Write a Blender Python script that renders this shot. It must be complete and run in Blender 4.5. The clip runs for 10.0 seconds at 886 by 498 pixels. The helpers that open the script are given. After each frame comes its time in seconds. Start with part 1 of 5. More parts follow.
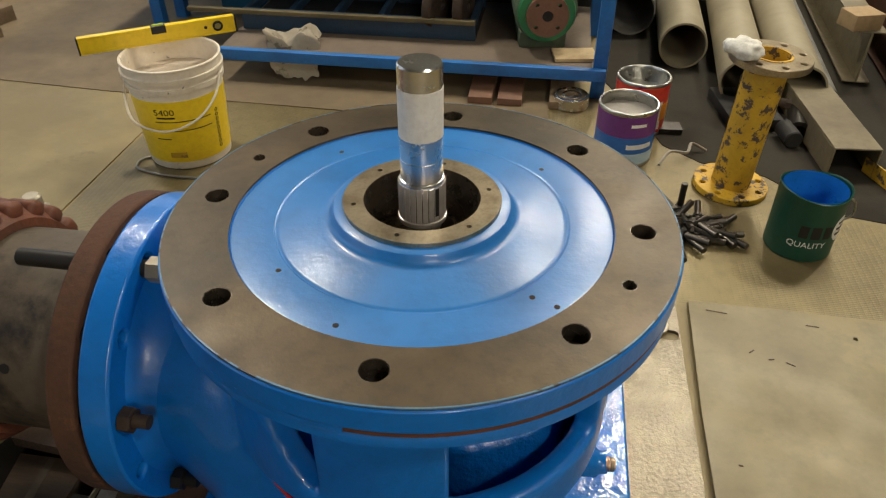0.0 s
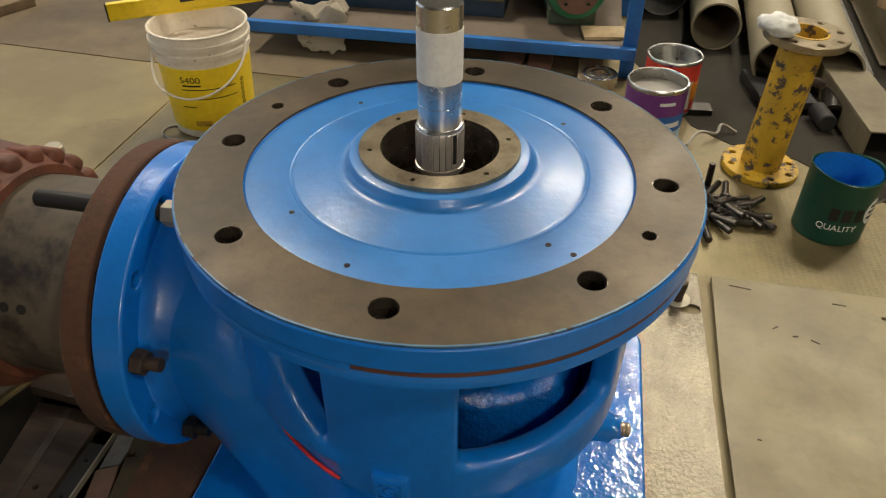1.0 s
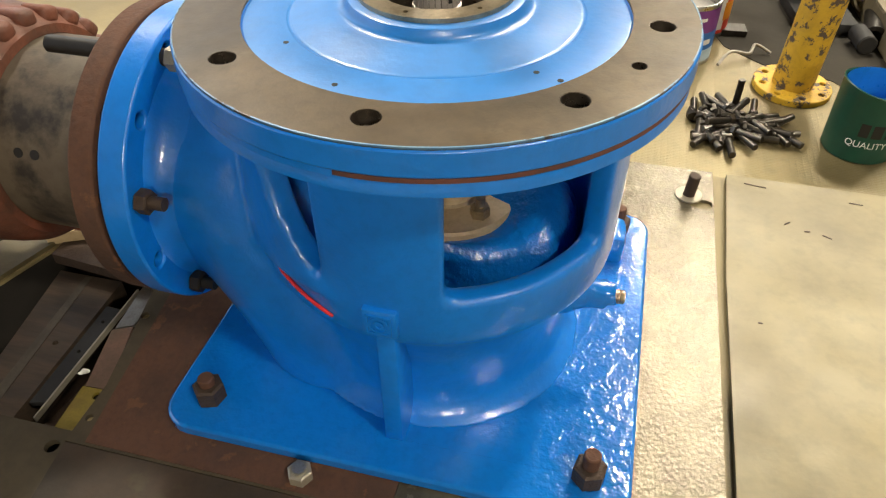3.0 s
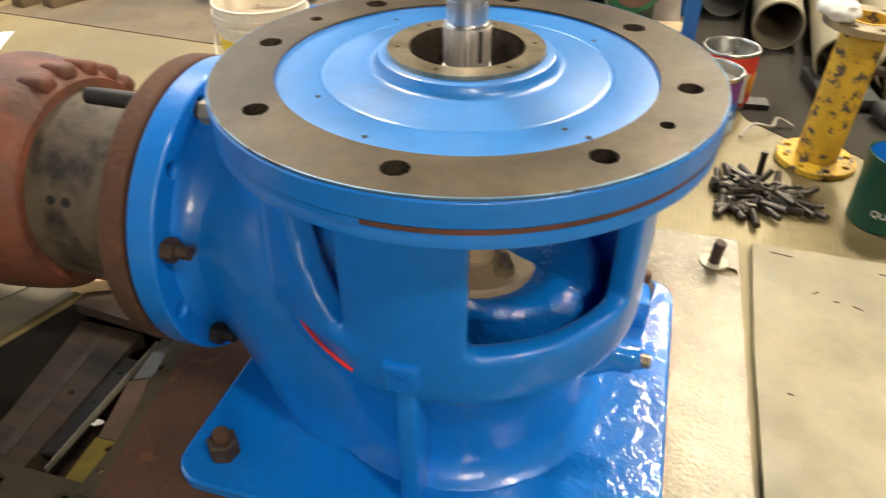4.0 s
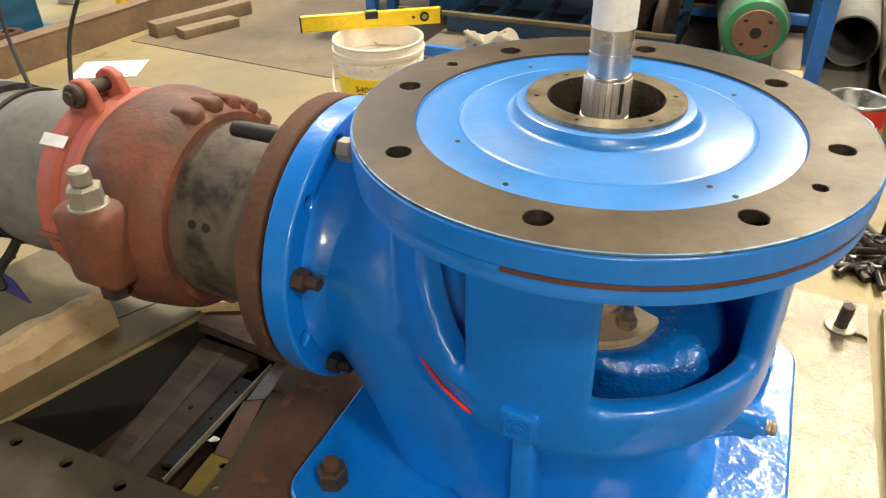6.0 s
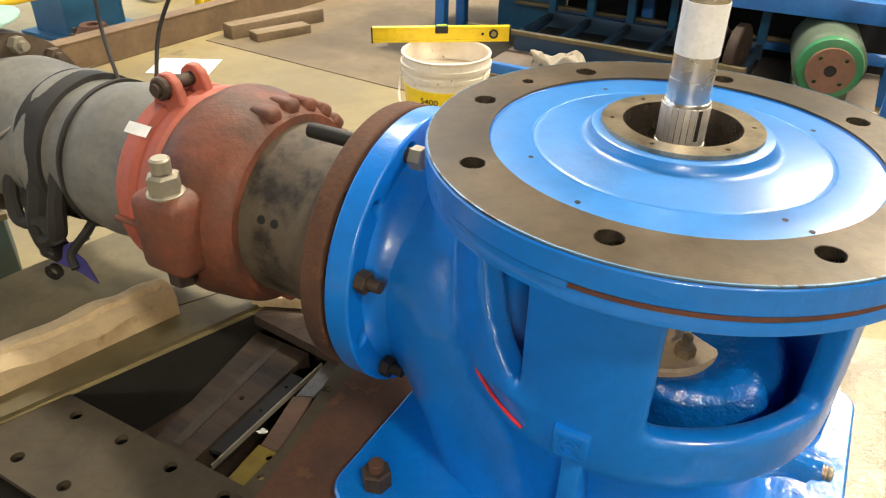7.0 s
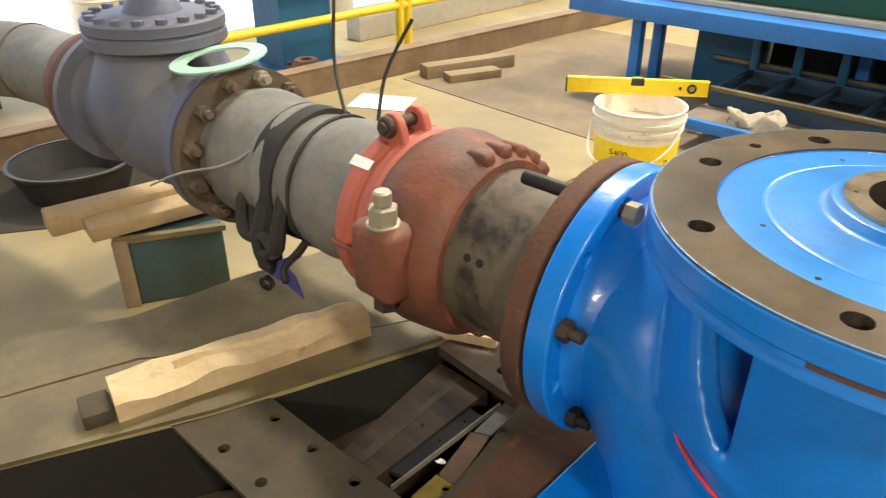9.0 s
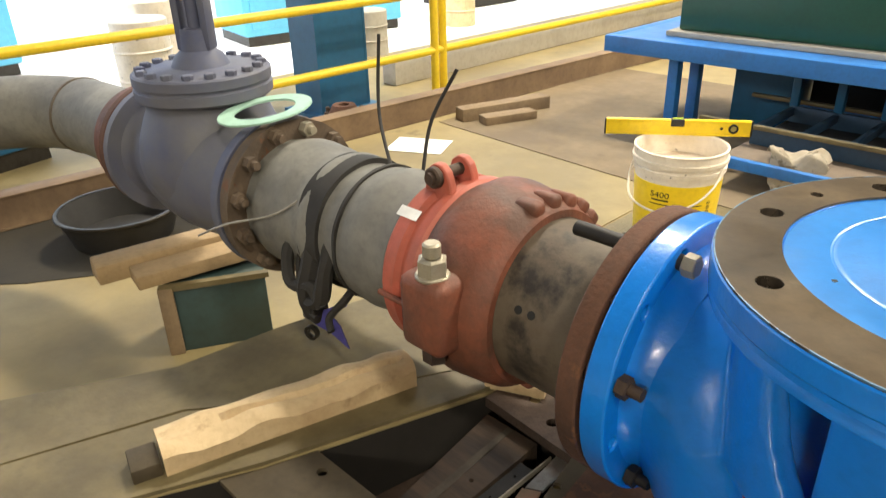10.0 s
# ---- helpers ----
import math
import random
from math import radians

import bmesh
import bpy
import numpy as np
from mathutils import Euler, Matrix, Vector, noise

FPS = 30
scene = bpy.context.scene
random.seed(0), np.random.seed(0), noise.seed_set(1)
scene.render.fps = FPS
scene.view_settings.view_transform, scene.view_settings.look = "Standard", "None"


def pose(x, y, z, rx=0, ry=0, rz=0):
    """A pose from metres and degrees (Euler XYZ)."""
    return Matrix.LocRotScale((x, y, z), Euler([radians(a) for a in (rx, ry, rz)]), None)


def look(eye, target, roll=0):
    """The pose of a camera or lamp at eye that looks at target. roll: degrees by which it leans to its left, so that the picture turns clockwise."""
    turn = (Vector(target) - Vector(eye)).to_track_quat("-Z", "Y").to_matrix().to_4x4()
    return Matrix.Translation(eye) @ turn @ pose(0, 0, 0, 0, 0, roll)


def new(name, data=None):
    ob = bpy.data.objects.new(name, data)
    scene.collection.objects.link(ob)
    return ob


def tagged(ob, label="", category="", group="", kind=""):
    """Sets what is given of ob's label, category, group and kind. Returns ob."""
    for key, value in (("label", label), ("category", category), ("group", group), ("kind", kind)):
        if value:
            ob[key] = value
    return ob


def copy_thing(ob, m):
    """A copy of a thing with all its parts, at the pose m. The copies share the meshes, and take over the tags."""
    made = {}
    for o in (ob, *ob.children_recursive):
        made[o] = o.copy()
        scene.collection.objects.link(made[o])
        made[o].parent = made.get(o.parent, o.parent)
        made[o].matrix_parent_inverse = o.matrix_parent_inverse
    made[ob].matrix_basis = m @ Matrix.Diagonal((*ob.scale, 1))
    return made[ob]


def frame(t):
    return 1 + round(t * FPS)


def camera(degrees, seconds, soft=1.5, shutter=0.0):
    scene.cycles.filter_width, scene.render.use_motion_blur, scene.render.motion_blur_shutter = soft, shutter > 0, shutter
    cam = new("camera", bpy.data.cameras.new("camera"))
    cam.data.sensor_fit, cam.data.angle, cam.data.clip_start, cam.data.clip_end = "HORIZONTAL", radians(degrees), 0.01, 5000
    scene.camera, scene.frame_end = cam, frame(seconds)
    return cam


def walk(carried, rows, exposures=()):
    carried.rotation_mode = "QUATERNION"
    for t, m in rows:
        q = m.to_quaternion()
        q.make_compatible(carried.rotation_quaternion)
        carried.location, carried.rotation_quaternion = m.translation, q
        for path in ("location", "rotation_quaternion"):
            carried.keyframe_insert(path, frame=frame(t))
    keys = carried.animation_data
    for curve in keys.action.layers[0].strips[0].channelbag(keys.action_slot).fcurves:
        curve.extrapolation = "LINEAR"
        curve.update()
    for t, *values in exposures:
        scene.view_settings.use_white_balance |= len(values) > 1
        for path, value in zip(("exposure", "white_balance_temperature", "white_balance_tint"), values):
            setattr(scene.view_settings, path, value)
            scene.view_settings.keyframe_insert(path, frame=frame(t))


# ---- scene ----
# The pump plinth is drawn at 1 : S of its size; the hall floor lies lower than the plinth.
S = 0.755
NEAR = Matrix.Scale(S, 4)
BACK = Matrix.Translation((S - 1) * Vector((0.15, -0.92, 1.12)))
cam = camera(63.0, 10.0, 1.15, 0.4)
PATH = [
    (0, (0.153, -0.819, 1.211), (-0.087, 0.762, 0.01), 0.0),
    (0.5, (0.151, -0.821, 1.184), (-0.082, 0.749, -0.033), 1.0),
    (1, (0.167, -0.835, 1.16), (-0.134, 0.714, -0.068), 0.2),
    (1.5, (0.188, -0.852, 1.137), (-0.155, 0.703, -0.072), 0.6),
    (2, (0.207, -0.875, 1.108), (-0.117, 0.623, -0.177), -0.8),
    (2.5, (0.227, -0.911, 1.07), (-0.152, 0.529, -0.265), -1.2),
    (2.7, (0.235, -0.924, 1.062), (-0.141, 0.509, -0.282), -0.6),
    (3.8, (0.259, -0.928, 1.037), (-0.122, 0.617, -0.176), 0.1),
    (4, (0.239, -0.932, 1.035), (-0.215, 0.615, -0.149), -0.1),
    (4.5, (0.213, -0.939, 1.04), (-0.337, 0.604, -0.107), -0.2),
    (5, (0.205, -0.939, 1.046), (-0.429, 0.594, -0.072), -1.0),
    (5.2, (0.201, -0.94, 1.046), (-0.426, 0.598, -0.07), -1.3),
    (6.5, (0.174, -0.958, 1.053), (-0.589, 0.537, -0.035), -0.3),
    (7, (0.166, -0.972, 1.051), (-0.651, 0.509, -0.017), 1.1),
    (7.5, (0.158, -0.979, 1.049), (-0.708, 0.475, -0.018), 1.2),
    (8, (0.146, -0.996, 1.058), (-0.851, 0.429, 0.07), 1.0),
    (8.5, (0.127, -1.016, 1.063), (-0.969, 0.34, 0.083), 0.5),
    (9, (0.108, -1.033, 1.07), (-1.087, 0.24, 0.096), 0.1),
    (9.5, (0.088, -1.038, 1.076), (-1.17, 0.183, 0.114), -1.0),
    (10, (0.068, -1.037, 1.086), (-1.225, 0.209, 0.206), -1.7),
]
EXPOSURES = [(0.0, -1.07), (0.5, -1.09), (1.0, -1.1), (1.5, -0.82), (2.0, -0.58), (2.5, -0.22), (4.0, -0.12), (5.0, -0.02), (7.0, 0.1), (8.0, 0.3), (9.0, 0.28), (9.5, 0.24), (10.0, 0.12)]
walk(cam, [(t, look(S * Vector(eye), S * Vector(target), roll)) for t, eye, target, roll in PATH], EXPOSURES)

# ---- world and lights ----
world = bpy.data.worlds.new("hall_air")
scene.world = world
world.use_nodes = True
world.node_tree.nodes["Background"].inputs["Color"].default_value = (0.75, 0.85, 1.0, 1)
world.node_tree.nodes["Background"].inputs["Strength"].default_value = 2.2


def area_lamp(name, place, target, size_x, size_y, watts, colour):
    data = bpy.data.lights.new(name, "AREA")
    data.shape, data.size, data.size_y, data.energy, data.color = "RECTANGLE", size_x, size_y, watts, colour
    ob = new(name, data)
    ob.matrix_world = BACK @ look(place, target)
    return ob


WARM = (1.0, 0.91, 0.74)
# First four follow glare and shaft shadow; the last two are added fills.
LAMPS = [(1.7, 3.9, 5.6, 340), (3.7, 4.5, 5.6, 340), (1.5, 7.0, 5.6, 320), (2.3, 11.6, 5.6, 260), (-2.9, 2.9, 5.6, 430), (3.4, -2.2, 5.6, 250)]
# Added low fill light, out of view, to brighten the pump front.
FRONT_FILL = (2.2, -5.82, 3.4)
for lx, ly, lz, lw in LAMPS:
    area_lamp("ceiling_lamp_light", (lx, ly, lz - 0.16), (lx, ly + 0.001, 0), 0.6, 0.6, lw, WARM)
area_lamp("front_fill_light", (FRONT_FILL[0], FRONT_FILL[1] + 0.12, FRONT_FILL[2]), (-0.3, 0.0, 0.5), 0.8, 0.5, 150, WARM)
sun_data = bpy.data.lights.new("sun", "SUN")
sun_data.energy, sun_data.angle, sun_data.color = 5.0, radians(0.5), (1.0, 0.96, 0.9)
new("sun", sun_data).matrix_world = look((-8, -6, 12), (-8, 0.5, 0))


# ---- materials ----
def material(name, colour, rough=0.5, metal=0.0, second=None, amount=0.5, scale=6.0, bump=0.0, bump_scale=60.0,
             spots=None, spot_scale=14.0, spot_amount=0.5, coat=0.0, rough_var=0.12, random_shade=0.0, fine_mix=0.45, stretch=(1, 1, 1), coat_rough=0.07, spot_soft=0.05, stain_top=0.75):
    """Procedural surface: base colour, large stains, small spots, fine relief."""
    m = bpy.data.materials.new(name)
    m.use_nodes = True
    t = m.node_tree
    n, l = t.nodes, t.links
    b = n["Principled BSDF"]
    b.inputs["Metallic"].default_value = metal
    b.inputs["Coat Weight"].default_value = coat
    b.inputs["Coat Roughness"].default_value = coat_rough
    co = n.new("ShaderNodeTexCoord")
    mp = n.new("ShaderNodeMapping")
    mp.inputs["Scale"].default_value = stretch
    l.new(co.outputs["Object"], mp.inputs["Vector"])

    def noise_tex(sc, detail=6.0, rough_n=0.6):
        x = n.new("ShaderNodeTexNoise")
        x.inputs["Scale"].default_value, x.inputs["Detail"].default_value, x.inputs["Roughness"].default_value = sc, detail, rough_n
        l.new(mp.outputs["Vector"], x.inputs["Vector"])
        return x

    def ramp(src, lo, hi):
        r = n.new("ShaderNodeMapRange")
        r.inputs["From Min"].default_value, r.inputs["From Max"].default_value = lo, hi
        l.new(src, r.inputs["Value"])
        return r.outputs["Result"]

    def mix(fac, a, c):
        x = n.new("ShaderNodeMix")
        x.data_type = "RGBA"
        l.new(fac, x.inputs["Factor"])
        for key, v in (("A", a), ("B", c)):
            sock = [q for q in x.inputs if q.name == key and q.type == "RGBA"][0]
            if isinstance(v, tuple):
                sock.default_value = (*v, 1)
            else:
                l.new(v, sock)
        return [q for q in x.outputs if q.type == "RGBA"][0]

    second = second or tuple(c * 0.72 for c in colour)
    big = noise_tex(scale)
    f = ramp(big.outputs["Fac"], 0.62 - amount * 0.3, stain_top)
    out = mix(f, colour, second)
    fine = noise_tex(scale * 9, 4.0)
    g = ramp(fine.outputs["Fac"], 0.45, 0.8)
    g.node.inputs["To Max"].default_value = fine_mix
    out2 = mix(g, out, tuple(c * 0.8 for c in second))
    if spots:
        sp = noise_tex(spot_scale, 8.0, 0.65)
        s_f = ramp(sp.outputs["Fac"], 0.72 - spot_amount * 0.3, 0.72 - spot_amount * 0.3 + spot_soft)
        out2 = mix(s_f, out2, spots)
    if random_shade:
        info = n.new("ShaderNodeObjectInfo")
        hsv = n.new("ShaderNodeHueSaturation")
        l.new(ramp(info.outputs["Random"], 0, 1), hsv.inputs["Value"])
        hsv.inputs["Value"].default_value = 1
        mr = hsv.inputs["Value"].links[0].from_node
        mr.inputs["To Min"].default_value, mr.inputs["To Max"].default_value = 1 - random_shade, 1 + random_shade
        l.new(out2, hsv.inputs["Color"])
        out2 = hsv.outputs["Color"]
    l.new(out2, b.inputs["Base Color"])
    rv = n.new("ShaderNodeMapRange")
    rv.inputs["To Min"].default_value, rv.inputs["To Max"].default_value = max(0.03, rough - rough_var), min(1, rough + rough_var)
    l.new(noise_tex(scale * 3).outputs["Fac"], rv.inputs["Value"])
    l.new(rv.outputs["Result"], b.inputs["Roughness"])
    if bump:
        bp = n.new("ShaderNodeBump")
        bp.inputs["Strength"].default_value, bp.inputs["Distance"].default_value = bump, 0.004
        l.new(noise_tex(bump_scale, 3.0).outputs["Fac"], bp.inputs["Height"])
        l.new(bp.outputs["Normal"], b.inputs["Normal"])
        l.new(bp.outputs["Normal"], b.inputs["Coat Normal"])
    return m


def checker_plate(name, colour, second):
    """Dusty steel with a raised lozenge tread."""
    m = material(name, colour, 0.42, 0.35, second, 0.6, 2.2)
    t = m.node_tree
    n, l = t.nodes, t.links
    co = n.new("ShaderNodeTexCoord")
    heights = []
    for turn, shift in ((0.785, 0.0), (-0.785, 0.5)):
        mp = n.new("ShaderNodeMapping")
        mp.inputs["Rotation"].default_value = (0, 0, turn)
        mp.inputs["Scale"].default_value = (44, 96, 1)
        mp.inputs["Location"].default_value = (shift, shift, 0)
        l.new(co.outputs["Object"], mp.inputs["Vector"])
        v = n.new("ShaderNodeTexVoronoi")
        v.inputs["Scale"].default_value, v.inputs["Randomness"].default_value = 1.0, 0.0
        v.voronoi_dimensions = "2D"
        l.new(mp.outputs["Vector"], v.inputs["Vector"])
        r = n.new("ShaderNodeMapRange")
        r.inputs["From Min"].default_value, r.inputs["From Max"].default_value = 0.42, 0.25
        l.new(v.outputs["Distance"], r.inputs["Value"])
        heights.append(r.outputs["Result"])
    mx = n.new("ShaderNodeMath")
    mx.operation = "MAXIMUM"
    l.new(heights[0], mx.inputs[0])
    l.new(heights[1], mx.inputs[1])
    bp = n.new("ShaderNodeBump")
    bp.inputs["Strength"].default_value, bp.inputs["Distance"].default_value = 0.22, 0.002
    l.new(mx.outputs["Value"], bp.inputs["Height"])
    l.new(bp.outputs["Normal"], n["Principled BSDF"].inputs["Normal"])
    return m


def glow(name, colour, strength):
    m = bpy.data.materials.new(name)
    m.use_nodes = True
    b = m.node_tree.nodes["Principled BSDF"]
    b.inputs["Base Color"].default_value = (*colour, 1)
    b.inputs["Emission Color"].default_value = (*colour, 1)
    b.inputs["Emission Strength"].default_value = strength
    return m


BLUE = material("blue_gloss_paint", (0.002, 0.185, 0.68), 0.36, 0, (0.002, 0.155, 0.58), 0.3, 5, 0.20, 64, coat=0.5, coat_rough=0.05, rough_var=0.08)
BLUE_FACE = material("blue_face_paint", (0.022, 0.215, 0.63), 0.40, 0, (0.014, 0.165, 0.52), 0.7, 4, 0.10, 75, spots=(0.05, 0.21, 0.50), spot_scale=6, spot_amount=0.45, coat=0.45, coat_rough=0.20, spot_soft=0.2)
BLUE_ROUGH = material("blue_brushed_paint", (0.003, 0.170, 0.60), 0.15, 0, (0.004, 0.145, 0.49), 0.3, 8, 0.5, 36, coat=0.7, coat_rough=0.05, rough_var=0.05)
MACHINED = material("machined_cast_iron", (0.122, 0.086, 0.048), 0.44, 0.35, (0.036, 0.028, 0.019), 1.0, 6, 0.05, 190, spots=(0.145, 0.110, 0.068), spot_scale=9, spot_amount=0.42, rough_var=0.2, spot_soft=0.10)
WORN_EDGE = material("chipped_bright_edge", (0.14, 0.26, 0.36), 0.45, 0.2, (0.04, 0.15, 0.34), 0.8, 26, spots=(0.05, 0.05, 0.045), spot_scale=30, spot_amount=0.62)
BORE = material("oily_bore_iron", (0.20, 0.165, 0.13), 0.28, 0.8, (0.06, 0.05, 0.04), 0.5, 12)
STEEL = material("turned_steel", (0.74, 0.73, 0.71), 0.26, 1.0, (0.56, 0.54, 0.51), 0.4, 9, rough_var=0.08, fine_mix=0.25)
SLEEVE = material("bright_sleeve_steel", (0.80, 0.74, 0.70), 0.38, 0.75, (0.62, 0.56, 0.52), 0.4, 14, rough_var=0.08)
STEEL_DULL = material("dull_steel", (0.42, 0.41, 0.38), 0.4, 0.9, (0.25, 0.23, 0.2), 0.5, 30)
RING = material("bronze_tinted_ring", (0.48, 0.40, 0.28), 0.34, 0.85, (0.22, 0.17, 0.11), 0.5, 22)
WHITE_TAPE = material("white_marking_paint", (0.86, 0.82, 0.75), 0.6, 0, (0.74, 0.68, 0.60), 0.5, 18, spots=(0.3, 0.25, 0.21), spot_scale=40, spot_amount=0.10)
RUST = material("brown_rust", (0.105, 0.046, 0.025), 0.82, 0.1, (0.050, 0.027, 0.018), 0.6, 9, 0.35, 90, spots=(0.135, 0.058, 0.027), spot_scale=18, spot_amount=0.4)
RUST_GREY = material("dusty_rusty_flange", (0.125, 0.088, 0.058), 0.8, 0.05, (0.060, 0.045, 0.034), 0.8, 9, 0.3, 80, spots=(0.13, 0.062, 0.032), spot_scale=16, spot_amount=0.4)
RUST_DARK = material("dark_rusty_bolt", (0.075, 0.05, 0.037), 0.65, 0.4, (0.04, 0.028, 0.02), 0.6, 30, 0.3, 150)
GASKET = material("red_brown_gasket", (0.14, 0.05, 0.035), 0.7, 0, (0.07, 0.03, 0.025), 0.6, 14)
PIPE_BROWN = material("weathered_brown_pipe", (0.118, 0.094, 0.066), 0.66, 0.1, (0.078, 0.056, 0.040), 0.6, 5, 0.15, 70, spots=(0.024, 0.019, 0.016), spot_scale=7, spot_amount=0.66, spot_soft=0.13)
PIPE_GREY = material("dusty_grey_pipe", (0.20, 0.195, 0.175), 0.7, 0.05, (0.088, 0.086, 0.082), 0.8, 5, 0.12, 60)
RED = material("faded_red_oxide_casting", (0.205, 0.062, 0.032), 0.62, 0, (0.085, 0.038, 0.024), 0.9, 9, 0.4, 60, spots=(0.16, 0.088, 0.058), spot_scale=11, spot_amount=0.42, spot_soft=0.12, stain_top=0.64)
RED_BRIGHT = material("red_oxide_clamp", (0.42, 0.10, 0.065), 0.55, 0, (0.30, 0.085, 0.055), 0.5, 8, 0.2, 50)
VALVE_BLUE = material("dusty_slate_blue_paint", (0.062, 0.075, 0.15), 0.62, 0, (0.14, 0.138, 0.145), 0.9, 3.2, 0.15, 50)
BLACK_OXIDE = material("black_stud", (0.025, 0.022, 0.02), 0.55, 0.4)
DARK_STEEL = material("oily_dark_steel", (0.05, 0.045, 0.04), 0.4, 0.7, (0.03, 0.025, 0.02), 0.5, 20)
BOLT_STEEL = material("oiled_bolt_steel", (0.085, 0.076, 0.066), 0.33, 0.9, (0.05, 0.045, 0.04), 0.5, 25)
FLOOR = material("dusty_workshop_floor", (0.32, 0.252, 0.118), 0.6, 0.0, (0.195, 0.150, 0.070), 0.8, 1.3, 0.1, 80, spots=(0.105, 0.080, 0.045), spot_scale=3.2, spot_amount=0.28, fine_mix=0.3, spot_soft=0.12, stain_top=0.62)
FLOOR_BROWN = material("brown_stained_plate", (0.215, 0.160, 0.092), 0.72, 0.0, (0.130, 0.094, 0.054), 0.9, 2.0, 0.1, 80, spots=(0.085, 0.062, 0.04), spot_scale=4, spot_amount=0.25, spot_soft=0.14, stain_top=0.64)
TREAD = checker_plate("tread_plate", (0.23, 0.185, 0.090), (0.125, 0.096, 0.046))
SOLE = material("worn_sole_plate", (0.17, 0.145, 0.095), 0.25, 0.42, (0.080, 0.064, 0.040), 0.8, 11, 0.28, 120, spots=(0.24, 0.205, 0.14), spot_scale=22, spot_amount=0.35, rough_var=0.16, spot_soft=0.1)
BOARD = material("beige_sheet", (0.225, 0.183, 0.090), 0.46, 0.1, (0.14, 0.112, 0.060), 0.8, 3.0, 0.08, 40, spots=(0.10, 0.076, 0.042), spot_scale=9, spot_amount=0.22, rough_var=0.18, spot_soft=0.14)
SLAB = material("grimy_steel_edge", (0.160, 0.127, 0.062), 0.6, 0.1, (0.095, 0.074, 0.036), 0.8, 4, 0.2, 60, stain_top=0.64)
OLIVE = material("olive_drilled_plate", (0.066, 0.049, 0.026), 0.8, 0.0, (0.034, 0.025, 0.013), 0.6, 6, 0.15, 70)
SLAB_DARK = material("dull_grey_streak", (0.085, 0.072, 0.052), 0.6, 0.2, (0.05, 0.04, 0.03), 0.7, 20)
WORN_RED = material("worn_pink_paint", (0.15, 0.082, 0.058), 0.7, 0, (0.080, 0.055, 0.036), 0.8, 18)
BEAM_BROWN = material("dusty_brown_beam", (0.205, 0.135, 0.075), 0.75, 0.0, (0.115, 0.072, 0.042), 0.8, 5, 0.15, 60)
DOME_BLUE = material("wavy_wet_blue_paint", (0.003, 0.160, 0.58), 0.2, 0, (0.004, 0.12, 0.42), 0.4, 8, 0.95, 58, coat=0.8, coat_rough=0.03, rough_var=0.05)
FRONT_PLATE = material("oily_brown_plate", (0.054, 0.031, 0.016), 0.7, 0.05, (0.024, 0.018, 0.010), 0.9, 5, 0.2, 60, spots=(0.070, 0.056, 0.026), spot_scale=7, spot_amount=0.42, spot_soft=0.14)
CHANNEL = material("streaked_brown_steel", (0.080, 0.054, 0.034), 0.6, 0.1, (0.032, 0.024, 0.019), 0.8, 14, 0.1, 60, stretch=(0.25, 1.6, 1), stain_top=0.66)
# Near-black base colour carries the shade deep in the pit.
PIT = material("pit_shade", (0.013, 0.010, 0.007), 0.95, 0, (0.007, 0.006, 0.004), 0.5, 3)
WOOD = material("rough_pine", (0.56, 0.42, 0.24), 0.7, 0, (0.40, 0.27, 0.14), 0.5, 5, 0.4, 40, spots=(0.30, 0.20, 0.10), spot_scale=13, spot_amount=0.36, spot_soft=0.12)
# Pine darkened in colour for the shade the packers lie in.
WOOD_MID = material("shaded_pine", (0.36, 0.25, 0.13), 0.75, 0, (0.22, 0.15, 0.08), 0.6, 6, 0.4, 45)
WOOD_OLD = material("old_timber", (0.22, 0.155, 0.09), 0.8, 0, (0.13, 0.09, 0.055), 0.6, 6, 0.4, 50)
WOOD_RED = material("red_brown_plank", (0.20, 0.10, 0.06), 0.7, 0, (0.12, 0.065, 0.045), 0.6, 6, 0.3, 50)
RACK_BLUE = material("rack_blue_paint", (0.02, 0.16, 0.50), 0.45, 0, (0.02, 0.11, 0.34), 0.5, 6, 0.1, 60)
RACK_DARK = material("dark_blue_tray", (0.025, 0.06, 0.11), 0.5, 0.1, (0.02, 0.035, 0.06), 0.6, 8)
SHELF = material("brown_shelf_board", (0.17, 0.13, 0.095), 0.7, 0, (0.12, 0.088, 0.063), 0.6, 4, 0.1, 60)
# Flat black; also stands in for shade in holes and under the bench.
BLACK = material("matt_black", (0.012, 0.011, 0.011), 0.7, 0, (0.02, 0.018, 0.016), 0.5, 10)
GREEN = material("machine_green_paint", (0.03, 0.20, 0.075), 0.45, 0, (0.04, 0.13, 0.05), 0.5, 6, 0.1, 50)
GREEN_DARK = material("dark_green_enamel", (0.008, 0.07, 0.045), 0.4, 0, (0.008, 0.05, 0.035), 0.4, 5)
GREEN_OLD = material("grimy_green_motor", (0.09, 0.13, 0.08), 0.6, 0.1, (0.06, 0.065, 0.045), 0.6, 7, 0.2, 40)
YELLOW = material("yellow_gloss_plastic", (0.90, 0.65, 0.02), 0.35, 0, (0.75, 0.5, 0.03), 0.3, 6)
YELLOW_RAIL = material("yellow_rail_paint", (0.78, 0.55, 0.02), 0.4, 0, (0.65, 0.45, 0.03), 0.3, 6)
YELLOW_WORN = material("chipped_yellow_paint", (0.60, 0.36, 0.025), 0.55, 0, (0.42, 0.25, 0.03), 0.5, 9, 0.2, 60, spots=(0.085, 0.06, 0.045), spot_scale=34, spot_amount=0.58)
